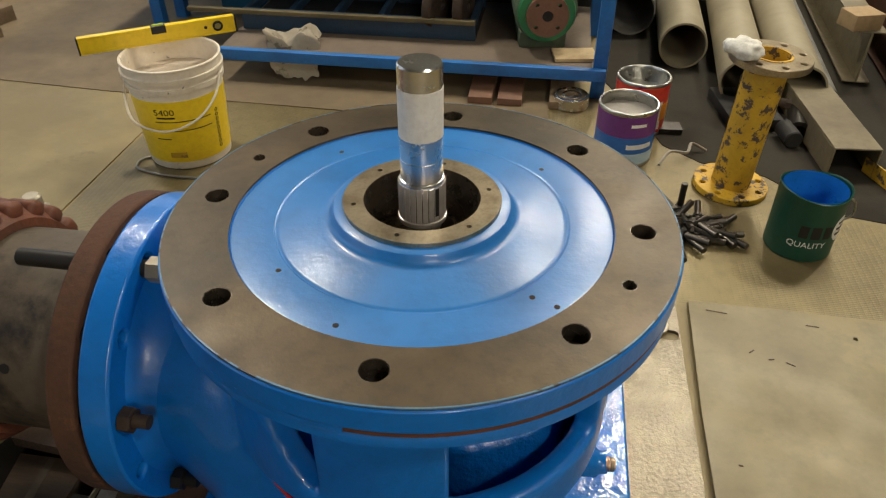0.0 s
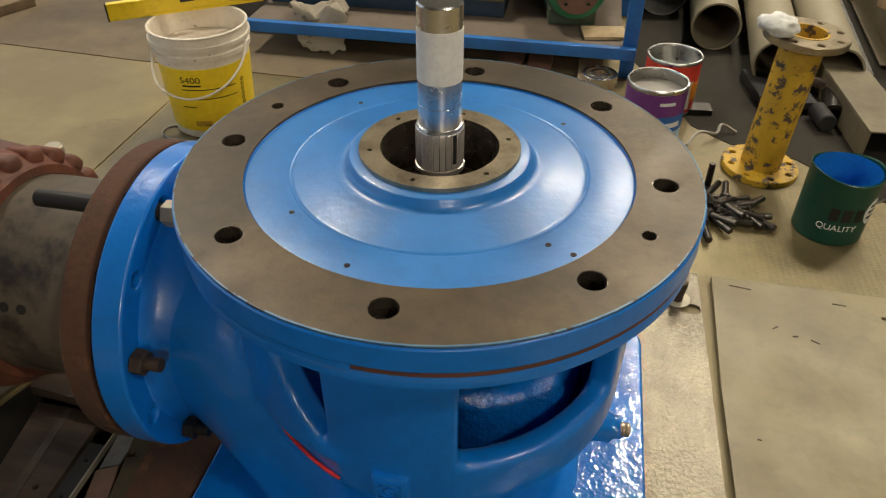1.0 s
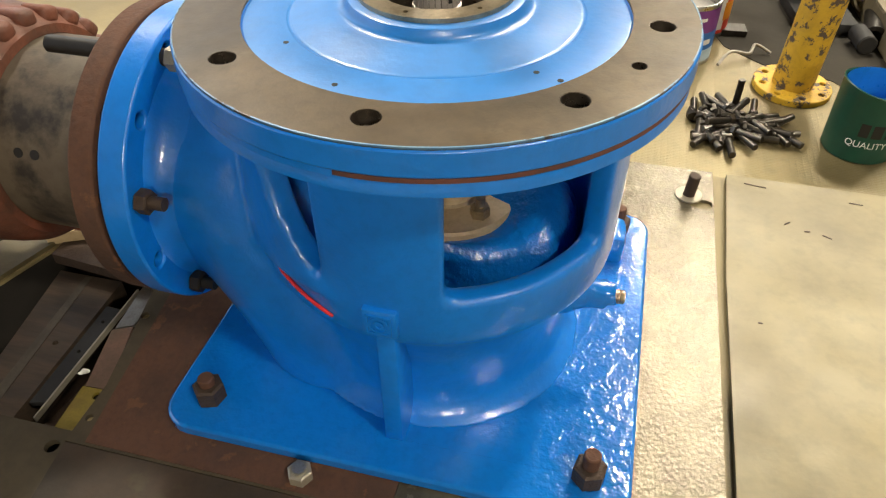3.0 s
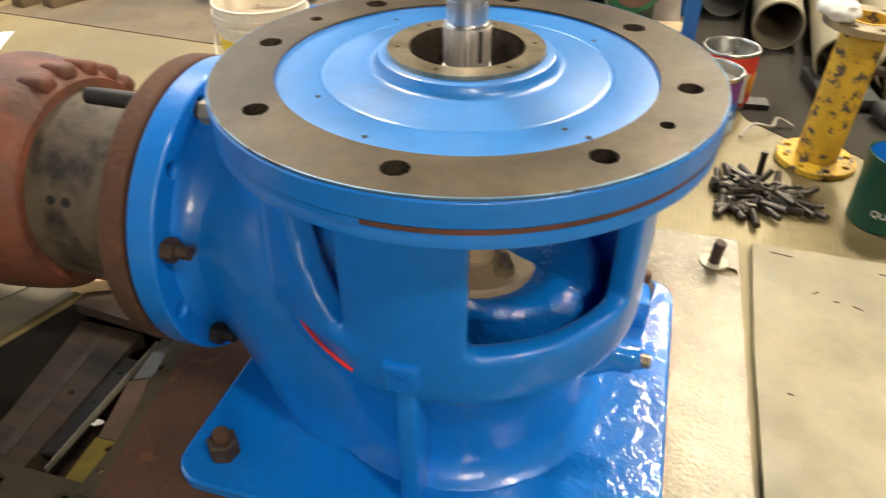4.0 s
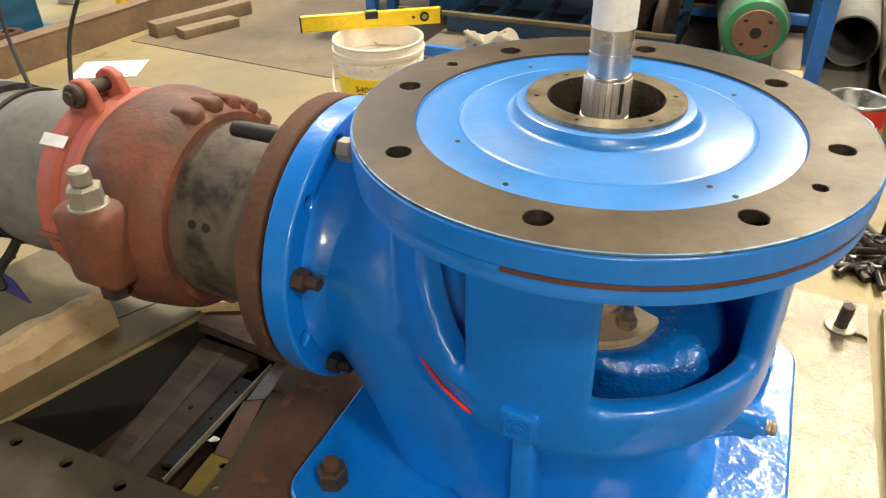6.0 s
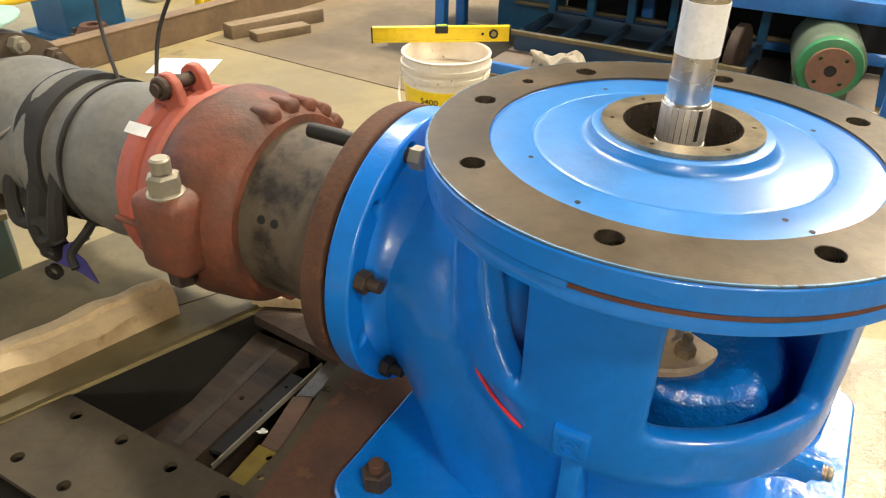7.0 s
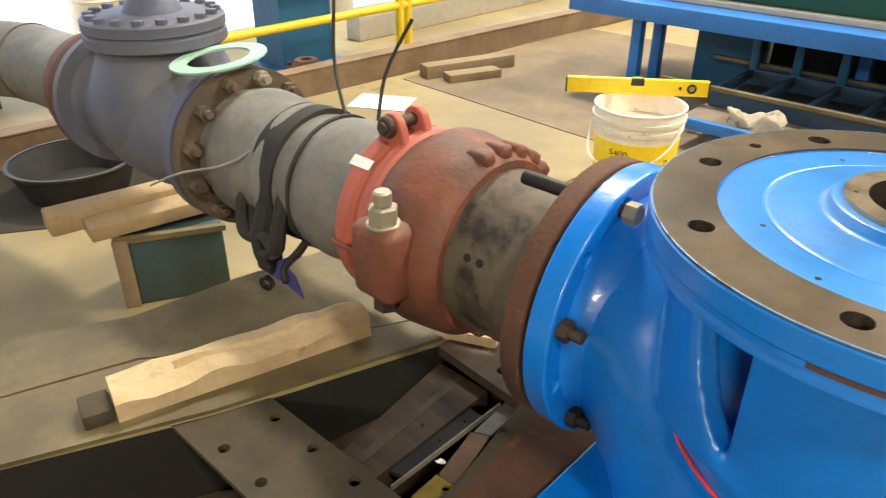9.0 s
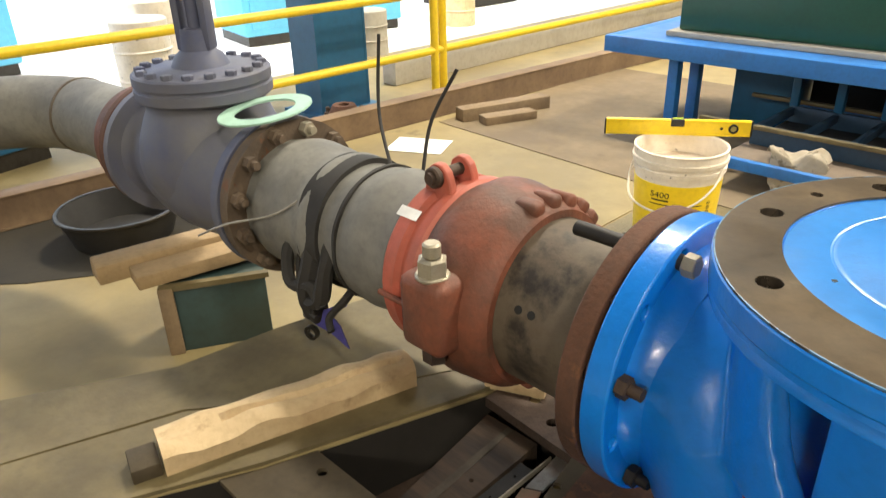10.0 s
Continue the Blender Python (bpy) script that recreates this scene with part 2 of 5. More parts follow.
PLASTIC_WHITE = material("stained_white_plastic", (0.80, 0.73, 0.62), 0.5, 0, (0.66, 0.58, 0.47), 0.6, 6, 0.1, 40, spots=(0.12, 0.10, 0.08), spot_scale=30, spot_amount=0.26)
PLASTER = material("dried_filler", (0.62, 0.54, 0.45), 0.8, 0, (0.5, 0.42, 0.34), 0.5, 9, 0.4, 30)
INK = material("black_print", (0.012, 0.012, 0.012), 0.5)
WHITE_PRINT = material("white_print", (0.8, 0.8, 0.78), 0.5)
PURPLE = material("purple_label", (0.16, 0.04, 0.22), 0.4)
LABEL_BLUE = material("blue_label", (0.03, 0.14, 0.45), 0.4)
RED_LABEL = material("red_label", (0.60, 0.05, 0.03), 0.4)
ORANGE_LABEL = material("orange_label", (0.80, 0.30, 0.02), 0.4)
PALE_LABEL = material("pale_blue_label", (0.45, 0.60, 0.72), 0.4)
TIN = material("tin_plate", (0.5, 0.5, 0.48), 0.3, 0.95, (0.38, 0.37, 0.34), 0.4, 14)
GREY_PAINT = material("dried_grey_paint", (0.30, 0.28, 0.25), 0.6, 0, (0.24, 0.22, 0.19), 0.5, 12, 0.2, 30)
CAN_BLUE = material("fresh_blue_paint", (0.015, 0.20, 0.62), 0.3, 0)
SEAL = material("brown_seal_face", (0.60, 0.47, 0.30), 0.42, 0.2, (0.42, 0.30, 0.18), 0.5, 14)
PIPE_OLIVE = material("olive_dusty_pipe", (0.30, 0.26, 0.175), 0.6, 0.1, (0.21, 0.18, 0.12), 0.6, 3, 0.08, 60, fine_mix=0.25)
# Near-black tone for the two darker floor sheets.
NEAR_BLACK_FLOOR = material("near_black_floor", (0.026, 0.021, 0.013), 0.95, 0, (0.016, 0.013, 0.009), 0.6, 3, 0.15, 60, rough_var=0.03)
SECTION_DARK = material("grimy_section_steel", (0.20, 0.168, 0.105), 0.6, 0.15, (0.12, 0.096, 0.06), 0.7, 5, 0.1, 60)
BRACKET = material("olive_yellow_paint", (0.21, 0.155, 0.025), 0.5, 0, (0.13, 0.09, 0.025), 0.6, 20)
RED_PEN = material("red_marker", (0.65, 0.02, 0.03), 0.6)
RAG = material("soiled_rag", (0.34, 0.30, 0.235), 0.9, 0, (0.33, 0.28, 0.21), 0.6, 9, 0.4, 60, spots=(0.14, 0.115, 0.08), spot_scale=12, spot_amount=0.5)
RAG_WHITE = material("white_rag", (0.75, 0.74, 0.70), 0.9, 0, (0.5, 0.48, 0.42), 0.4, 20, 0.3, 60)
PAPER = material("white_paper", (0.86, 0.86, 0.84), 0.7)
CONCRETE = material("pale_concrete", (0.42, 0.39, 0.33), 0.8, 0, (0.32, 0.29, 0.24), 0.5, 3, 0.2, 50)
WALL = material("hall_wall", (0.16, 0.155, 0.14), 0.8, 0, (0.12, 0.115, 0.10), 0.5, 1)
YARD = material("sunlit_concrete_yard", (0.72, 0.71, 0.68), 0.8, 0, (0.62, 0.61, 0.58), 0.5, 0.6)
COLUMN_BLUE = material("deep_blue_column", (0.012, 0.095, 0.20), 0.5, 0, (0.01, 0.07, 0.15), 0.5, 3)
CYAN = material("cyan_machine_paint", (0.10, 0.42, 0.62), 0.5, 0, (0.08, 0.34, 0.52), 0.4, 3)
MINT = material("mint_gasket_sheet", (0.35, 0.56, 0.46), 0.6)
TEAL_DARK = material("grimy_teal_box", (0.035, 0.065, 0.065), 0.55, 0.1, (0.03, 0.04, 0.035), 0.6, 6)
STRAP = material("black_strap", (0.022, 0.02, 0.018), 0.8)
NAVY = material("navy_cloth", (0.035, 0.03, 0.16), 0.8)
ROPE = material("grey_wire", (0.30, 0.28, 0.24), 0.5, 0.3)
GALV = material("galvanised_nut", (0.38, 0.345, 0.27), 0.5, 0.5, (0.33, 0.29, 0.22), 0.5, 25)
LAMP_GLOW = glow("lamp_glass", (1.0, 0.88, 0.66), 12.0)


# ---- mesh helpers ----
def sharp(bm, degrees=32):
    lim = radians(degrees)
    for f in bm.faces:
        f.smooth = True
    for e in bm.edges:
        if len(e.link_faces) == 2:
            e.smooth = e.calc_face_angle(0) < lim
        else:
            e.smooth = False


def mesh_from(name, bm, mat, degrees=32):
    bmesh.ops.recalc_face_normals(bm, faces=bm.faces[:])
    sharp(bm, degrees)
    me = bpy.data.meshes.new(name)
    bm.to_mesh(me)
    bm.free()
    me.materials.append(mat)
    return me


def part(name, bm, mat, parent=None, label="", degrees=32):
    ob = new(name, mesh_from(name, bm, mat, degrees) if isinstance(bm, bmesh.types.BMesh) else bm)
    if parent is not None:
        ob.parent = parent
    if label:
        ob["label"] = label
    return ob


def thing(name, m, label, category, group="", kind=""):
    ob = new(name)
    ob.empty_display_size = 0.05
    ob.matrix_world = base @ m
    return tagged(ob, label, category, group, kind)


def structure(name, bm, mat, label, category):
    ob = tagged(part(name, bm, mat), label, category, kind="structure")
    ob.matrix_world = base
    return ob


def put(bm, m):
    bmesh.ops.transform(bm, matrix=m, verts=bm.verts[:])
    return bm


def join(*bms):
    out = bmesh.new()
    for b in bms:
        me = bpy.data.meshes.new("tmp")
        b.to_mesh(me)
        b.free()
        out.from_mesh(me)
        bpy.data.meshes.remove(me)
    return out


def box(x0, x1, y0, y1, z0, z1, bevel=0.0, seg=2):
    bm = bmesh.new()
    bmesh.ops.create_cube(bm, size=1.0)
    put(bm, Matrix.Translation(((x0 + x1) / 2, (y0 + y1) / 2, (z0 + z1) / 2)) @ Matrix.Diagonal((x1 - x0, y1 - y0, z1 - z0, 1)))
    if bevel:
        bmesh.ops.bevel(bm, geom=bm.edges[:], offset=bevel, segments=seg, profile=0.5, affect="EDGES")
    return bm


def lathe(profile, n=64, axis="z", closed=False):
    """Turns (r, z) pairs round the axis; ends on the axis are closed by r = 0."""
    bm = bmesh.new()
    rings = []
    for r, z in profile:
        if r < 1e-6:
            rings.append([bm.verts.new((0, 0, z))])
        else:
            rings.append([bm.verts.new((r * math.cos(2 * math.pi * k / n), r * math.sin(2 * math.pi * k / n), z)) for k in range(n)])
    pairs = list(zip(rings, rings[1:])) + ([(rings[-1], rings[0])] if closed else [])
    for a, b in pairs:
        for k in range(n):
            k2 = (k + 1) % n
            if len(a) == 1 and len(b) == 1:
                continue
            if len(a) == 1:
                bm.faces.new((a[0], b[k], b[k2]))
            elif len(b) == 1:
                bm.faces.new((a[k], a[k2], b[0]))
            else:
                bm.faces.new((a[k], a[k2], b[k2], b[k]))
    if axis == "x":
        put(bm, pose(0, 0, 0, 0, 90, 0))
    return bm


def ring_bm(r0, r1, z0, z1, n=64, bevel=0.0):
    b = bevel
    prof = [(r0, z0), (r1 - b, z0), (r1, z0 + b), (r1, z1 - b), (r1 - b, z1), (r0, z1)] if b else [(r0, z0), (r1, z0), (r1, z1), (r0, z1)]
    return lathe(prof, n, closed=True)


def rod(r, z0, z1, n=24, bevel=0.0):
    b = bevel
    return lathe([(0, z0), (r - b, z0), (r, z0 + b), (r, z1 - b), (r - b, z1), (0, z1)] if b else [(0, z0), (r, z0), (r, z1), (0, z1)], n)


def along(a, b):
    """Pose that lays local z from a to b."""
    a, b = Vector(a), Vector(b)
    return Matrix.Translation(a) @ (b - a).to_track_quat("Z", "Y").to_matrix().to_4x4()


def rod_between(a, b, r, n=16, bevel=0.0):
    return put(rod(r, 0, (Vector(b) - Vector(a)).length, n, bevel), along(a, b))


def sweep(points, radii, n=16, cap=True):
    """A tube along points, with a radius each."""
    bm = bmesh.new()
    pts = [Vector(p) for p in points]
    rings, up = [], None
    for i, p in enumerate(pts):
        d = (pts[min(i + 1, len(pts) - 1)] - pts[max(i - 1, 0)]).normalized()
        if up is None:
            up = d.orthogonal().normalized()
        up = (up - d * up.dot(d)).normalized()
        side = d.cross(up)
        r = radii[i] if isinstance(radii, (list, tuple)) else radii
        rings.append([bm.verts.new(p + r * (math.cos(2 * math.pi * k / n) * up + math.sin(2 * math.pi * k / n) * side)) for k in range(n)])
    for a, b in zip(rings, rings[1:]):
        for k in range(n):
            bm.faces.new((a[k], a[(k + 1) % n], b[(k + 1) % n], b[k]))
    if cap:
        bm.faces.new(rings[0])
        bm.faces.new(rings[-1])
    return bm


def spline(points, steps=8):
    """Smooth points through the given ones."""
    p = [Vector(q) for q in points]
    p = [p[0]] + p + [p[-1]]
    out = []
    for i in range(1, len(p) - 2):
        for s in range(steps):
            t = s / steps
            a, b, c, d = p[i - 1], p[i], p[i + 1], p[i + 2]
            out.append(0.5 * ((2 * b) + (c - a) * t + (2 * a - 5 * b + 4 * c - d) * t * t + (3 * b - a - 3 * c + d) * t ** 3))
    return out + [p[-2]]


def circle(cx, cy, r, n=32):
    return [(cx + r * math.cos(2 * math.pi * k / n), cy + r * math.sin(2 * math.pi * k / n)) for k in range(n)]


def plate(outer, holes, z0, z1):
    """A flat plate with through holes from outlines in the plan."""
    bm = bmesh.new()
    layers = []
    for z in (z0, z1):
        loops, edges = [], []
        for loop in [outer, *holes]:
            vs = [bm.verts.new((x, y, z)) for x, y in loop]
            edges += [bm.edges.new((vs[k], vs[(k + 1) % len(vs)])) for k in range(len(vs))]
            loops.append(vs)
        bmesh.ops.triangle_fill(bm, edges=edges, use_beauty=True)
        layers.append(loops)
    for a, b in zip(*layers):
        for k in range(len(a)):
            k2 = (k + 1) % len(a)
            bm.faces.new((a[k], a[k2], b[k2], b[k]))
    return bm


def rounded_rect(x0, x1, y0, y1, r, n=6):
    pts = []
    for cx, cy, a0 in ((x1 - r, y1 - r, 0), (x0 + r, y1 - r, 90), (x0 + r, y0 + r, 180), (x1 - r, y0 + r, 270)):
        pts += [(cx + r * math.cos(radians(a0 + 90 * k / n)), cy + r * math.sin(radians(a0 + 90 * k / n))) for k in range(n + 1)]
    return pts


def hexagon(af, z0, z1, chamfer=0.0):
    r = af / math.sqrt(3)
    c = chamfer
    return lathe([(0, z0), (r, z0), (r, z1 - c), (r - 1.6 * c, z1), (0, z1)] if c else [(0, z0), (r, z0), (r, z1), (0, z1)], 6)


def roughen(bm, amount, scale, seed=0.0):
    for v in bm.verts:
        v.co += amount * noise.noise_vector(v.co * scale + Vector((seed, seed * 1.7, -seed)))
    return bm


def arc_block(r0, r1, a0, a1, z0, z1, n=14):
    """A closed curved block between two angles in degrees."""
    bm = bmesh.new()
    cols = []
    for k in range(n + 1):
        a = radians(a0 + (a1 - a0) * k / n)
        cols.append([bm.verts.new((r * math.cos(a), r * math.sin(a), z)) for r, z in ((r0, z0), (r1, z0), (r1, z1), (r0, z1))])
    for a, b in zip(cols, cols[1:]):
        for k in range(4):
            bm.faces.new((a[k], a[(k + 1) % 4], b[(k + 1) % 4], b[k]))
    bm.faces.new(cols[0])
    bm.faces.new(cols[-1])
    return bm


def text_mesh(words, size, depth=0.0008):
    cu = bpy.data.curves.new("words", "FONT")
    cu.body, cu.size, cu.extrude, cu.align_x, cu.align_y = words, size, depth, "CENTER", "CENTER"
    ob = bpy.data.objects.new("words", cu)
    scene.collection.objects.link(ob)
    bpy.context.view_layer.update()
    me = bpy.data.meshes.new_from_object(ob.evaluated_get(bpy.context.evaluated_depsgraph_get()))
    bpy.data.objects.remove(ob)
    bm = bmesh.new()
    bm.from_mesh(me)
    bpy.data.meshes.remove(me)
    return bm


def wrap(bm, radius, angle, height, cone=0.0):
    """Wraps a flat xy mesh round the z axis, centred at an angle in degrees."""
    for v in bm.verts:
        r = radius + v.co.z + cone * v.co.y
        a = radians(angle) + v.co.x / radius
        v.co = Vector((r * math.cos(a), r * math.sin(a), height + v.co.y))
    return bm


def flat_bar(w, h, depth=0.0012, n=10):
    """A flat printed patch, divided across so that it can be wrapped."""
    bm = bmesh.new()
    bmesh.ops.create_grid(bm, x_segments=n, y_segments=1, size=0.5)
    put(bm, Matrix.Diagonal((w, h, 1, 1)))
    r = bmesh.ops.extrude_face_region(bm, geom=bm.faces[:])
    bmesh.ops.translate(bm, verts=[g for g in r["geom"] if isinstance(g, bmesh.types.BMVert)], vec=(0, 0, depth))
    return bm


# ---- large structure ----
base = BACK
structure("floor", plate([(-4.3, -6), (8, -6), (8, 14), (-4.3, 14)], [], -0.05, 0.0), FLOOR, "dusty beige workshop floor", "floor")
structure("ground", plate([(-40, -40), (-4.301, -40), (-4.301, 40), (-40, 40)], [], -0.06, -0.004), YARD, "glaring sunlit concrete yard outside", "ground")
base = NEAR
PIT_EDGE = [(-1.42, -1.28), (-1.06, -0.50), (-0.872, 0.05), (-0.60, 0.05), (-0.60, -0.03), (-0.548, -0.29), (-0.548, -0.415), (-0.525, -0.60), (-0.40, -1.28)]
PLINTH_EDGE = [(2.6, 0.628), (-0.61, 0.646), (-0.61, 0.16), (-1.45, 0.16), (-1.513, -0.168), (-1.544, -0.459), (-1.725, -0.816), (-1.98, -1.4), (-1.98, -4.5), (2.6, -4.5)]
structure("plinth", plate(PLINTH_EDGE, [PIT_EDGE], -0.360, 0.0), FLOOR, "raised dusty foundation of the pump around an open pit", "plinth")


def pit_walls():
    """Lining of the pit and its bottom, coloured near-black to hold the shade."""
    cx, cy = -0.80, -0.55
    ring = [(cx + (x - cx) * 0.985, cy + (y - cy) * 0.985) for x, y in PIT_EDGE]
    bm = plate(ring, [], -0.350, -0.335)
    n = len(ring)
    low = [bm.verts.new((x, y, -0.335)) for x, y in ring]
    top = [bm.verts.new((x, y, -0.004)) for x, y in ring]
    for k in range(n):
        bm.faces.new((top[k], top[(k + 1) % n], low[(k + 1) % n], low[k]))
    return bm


structure("pit", pit_walls(), PIT, "dark pit under the pump foundation, shade put into its near-black colour", "pit")
base = BACK
structure("wall_north", box(-4.5, 8.2, 14, 14.2, -0.05, 6.2), WALL, "plain grey hall wall", "wall")
structure("wall_south", box(-4.5, 8.2, -6.2, -6, -0.05, 6.2), WALL, "plain grey hall wall", "wall")
structure("wall_east", box(8, 8.2, -6, 14, -0.05, 6.2), WALL, "plain grey hall wall", "wall")
structure("wall_west", join(box(-4.5, -4.3, -6, -4.0, -0.05, 6.2), box(-4.5, -4.3, 9, 14, -0.05, 6.2), box(-4.5, -4.3, -4.0, 9, 3.6, 6.2)), WALL, "hall wall with a wide open doorway", "wall")
structure("ceiling", box(-4.5, 8.2, -6.2, 14.2, 6.2, 6.35), WALL, "plain hall ceiling", "ceiling")

for lx, ly, lz, lw in LAMPS:
    lamp = thing("ceiling_lamp", pose(lx, ly, lz), "unseen square ceiling lamp with glowing glass", "lamp", "hall lamps")
    part("housing", join(box(-0.35, 0.35, -0.35, 0.35, -0.06, 0.04, 0.01), rod(0.02, 0.04, 0.6, 12)), DARK_STEEL, lamp)
    part("glass", box(-0.31, 0.31, -0.31, 0.31, -0.075, -0.062), LAMP_GLOW, lamp)

# Unseen housing for the added front fill light.
fill_lamp = thing("flood_lamp", look(FRONT_FILL, (-0.3, 0.0, 0.5)), "added unseen fill light on the south wall, with glowing glass", "lamp")
part("housing", box(-0.45, 0.45, -0.30, 0.30, -0.07, 0.10, 0.01), DARK_STEEL, fill_lamp)
part("glass", box(-0.41, 0.41, -0.26, 0.26, -0.085, -0.072), LAMP_GLOW, fill_lamp)
part("bracket", box(-0.05, 0.05, -0.05, 0.05, 0.10, 0.30), DARK_STEEL, fill_lamp)

# plates on the floor
structure("tread_floor", box(-1.21, 2.6, 0.30, 1.9, 0.0, 0.004), TREAD, "dusty steel tread plate flooring", "floor plate")
structure("floor_plate", box(-2.9, -1.222, 0.30, 3.4, 0.0, 0.004), FLOOR, "dusty smooth steel floor plate", "floor plate")

structure("brown_floor_plate", plate([(-2.62, 1.60), (-1.5, 1.52), (0.17, 1.47), (0.17, 3.3), (-2.62, 3.3)], [], 0.0045, 0.0075), FLOOR_BROWN, "brown stained steel floor plate before the bench", "floor plate")

base = NEAR
sole = plate([(0.021, -0.41), (0.525, -0.41), (0.525, 0.645), (0.021, 0.645)], [rounded_rect(0.470, 0.522, 0.49, 0.525, 0.015)], 0.0, 0.008)
structure("foundation_plate", plate([(-0.548, -0.41), (0.02, -0.41), (0.02, 0.645), (-0.60, 0.645), (-0.60, -0.03), (-0.548, -0.29)], [circle(-0.572, -0.12, 0.009, 14), circle(-0.535, -0.36, 0.007, 14)], 0.0, 0.008), OLIVE, "dark oily foundation plate beside the pit", "steel plate")
structure("sole_plate", sole, SOLE, "worn steel sole plate under the pump", "steel plate")
structure("rusty_strip", plate([(-0.512, -0.405), (0.02, -0.405), (0.02, 0.30), (-0.57, 0.30), (-0.556, -0.04)], [], 0.008, 0.0105), RUST, "rust-brown strip of the foundation plate", "steel plate")

structure("front_plate", plate([(-0.546, -0.412), (0.53, -0.412), (0.53, -1.35), (-0.38, -1.35), (-0.523, -0.60)], [], 0.0, 0.0085), FRONT_PLATE, "oily brown stained steel plate before the pump", "steel plate")
sheet = thing("beige_sheet", pose(0, 0, 0), "large beige sheet lying on the floor, stained", "sheet")
part("sheet", plate([(0.532, -1.4), (1.9, -1.4), (1.9, 0.615), (0.556, 0.632), (0.542, 0.26)], [circle(0.93, 0.55, 0.006, 8)], 0.004, 0.016), BOARD, sheet)
for k, (sx, sy, sl, sa) in enumerate(((0.62, 0.60, 0.05, -8), (0.68, 0.47, 0.016, 40), (0.72, 0.45, 0.012, 10), (0.76, 0.44, 0.02, -30), (0.60, 0.14, 0.008, 0), (0.84, 0.58, 0.03, -5))):
    part("scrap_mark", put(roughen(box(-sl / 2, sl / 2, -0.0014, 0.0014, 0, 0.0015), 0.001, 90, k), pose(sx, sy, 0.016, 0, 0, sa)), RUST_DARK, sheet)

# ---- the pump ----
pump = thing("discharge_pump_head", pose(0, 0, 0), "glossy blue vertical pump head with open windows on a square foot", "pump")
ZC, FR, BC = 0.342, 0.254, 0.226


def swept_pillar():
    """The wall that carries the elbow; its free edge sweeps round towards the sill."""
    bm = bmesh.new()
    rows = []
    for i in range(13):
        z = 0.335 + 0.235 * i / 12
        q = max(0.0, (0.57 - z) / 0.205)
        end = 229 + 20 * min(1.15, q) ** 2.2
        out = 0.292 + 0.016 * min(1.0, q)
        ring = []
        for r in (0.256, 0):
            for k in range(13):
                f = k / 12
                a = radians(158 + (end - 158) * (f if r else 1 - f))
                rr = r or 0.292 + (out - 0.292) * math.sin(math.pi * min(1.0, max(0.0, (1 - f) * 0.9)))
                ring.append(bm.verts.new((rr * math.cos(a), rr * math.sin(a), z)))
        rows.append(ring)
    for a, b in zip(rows, rows[1:]):
        n = len(a)
        for k in range(n):
            bm.faces.new((a[k], a[(k + 1) % n], b[(k + 1) % n], b[k]))
    bm.faces.new(rows[0])
    bm.faces.new(rows[-1])
    return bm


def pump_body():
    pieces = []
    pieces.append(lathe([(0.20, 0.034), (0.268, 0.034), (0.246, 0.044), (0.230, 0.066), (0.226, 0.10), (0.232, 0.17), (0.252, 0.235), (0.276, 0.262), (0.290, 0.278), (0.292, 0.30), (0.292, 0.364), (0.256, 0.364), (0.245, 0.28), (0.20, 0.2)], 96, closed=True))
    pieces.append(ring_bm(0.256, 0.294, 0.556, 0.60, 96))
    for a0, a1 in ((-22, 48), (108, 160), (250, 286)):
        pieces.append(arc_block(0.256, 0.292, a0, a1, 0.355, 0.57, 30))
    pieces.append(swept_pillar())
    way = [(-0.41, 0.34, 0.200), (-0.385, 0.34, 0.190), (-0.345, 0.331, 0.188), (-0.305, 0.300, 0.192), (-0.268, 0.245, 0.190), (-0.225, 0.175, 0.187), (-0.175, 0.09, 0.19), (-0.15, 0.03, 0.195)]
    elbow = sweep([(x, 0, z) for x, z, r in way], [r for x, z, r in way], 72)
    for v in elbow.verts:
        q = min(1.0, max(0.0, (v.co.x + 0.39) / 0.15))
        v.co.y *= 1 + 0.15 * q * q * (3 - 2 * q)
    pieces.append(elbow)
    return join(*pieces)


body = part("body", pump_body(), BLUE, pump, degrees=60)
mod = body.modifiers.new("cast", "REMESH")
mod.mode, mod.voxel_size, mod.use_smooth_shade = "VOXEL", 0.006, True
mod = body.modifiers.new("fillet", "SMOOTH")
mod.factor, mod.iterations = 0.5, 16

dome = roughen(lathe([(0, 0.325), (0.122, 0.325), (0.145, 0.327), (0.168, 0.323), (0.190, 0.313), (0.208, 0.297), (0.222, 0.275), (0.232, 0.245), (0.24, 0.20), (0.2, 0.15), (0, 0.15)], 96), 0.0025, 22)
for v in dome.verts:
    rise = min(1.0, max(0.0, (0.9 * v.co.x + 0.4 * v.co.y - 0.06) / 0.13))
    v.co.z += 0.055 * rise * rise * (3 - 2 * rise)
    r = math.hypot(v.co.x, v.co.y)
    if r > 0.125:
        q = min(1.0, max(0.0, (-math.degrees(math.atan2(v.co.y, v.co.x)) - 25) / 45))
        if v.co.x < 0:
            q = 1.0 if v.co.y < 0 else q
        f = (0.125 + (r - 0.125) * (1 - 0.85 * q)) / r
        v.co.x, v.co.y = v.co.x * f, v.co.y * f
part("inner_dome", dome, DOME_BLUE, pump, "glossy blue inner casing below the windows", degrees=60)

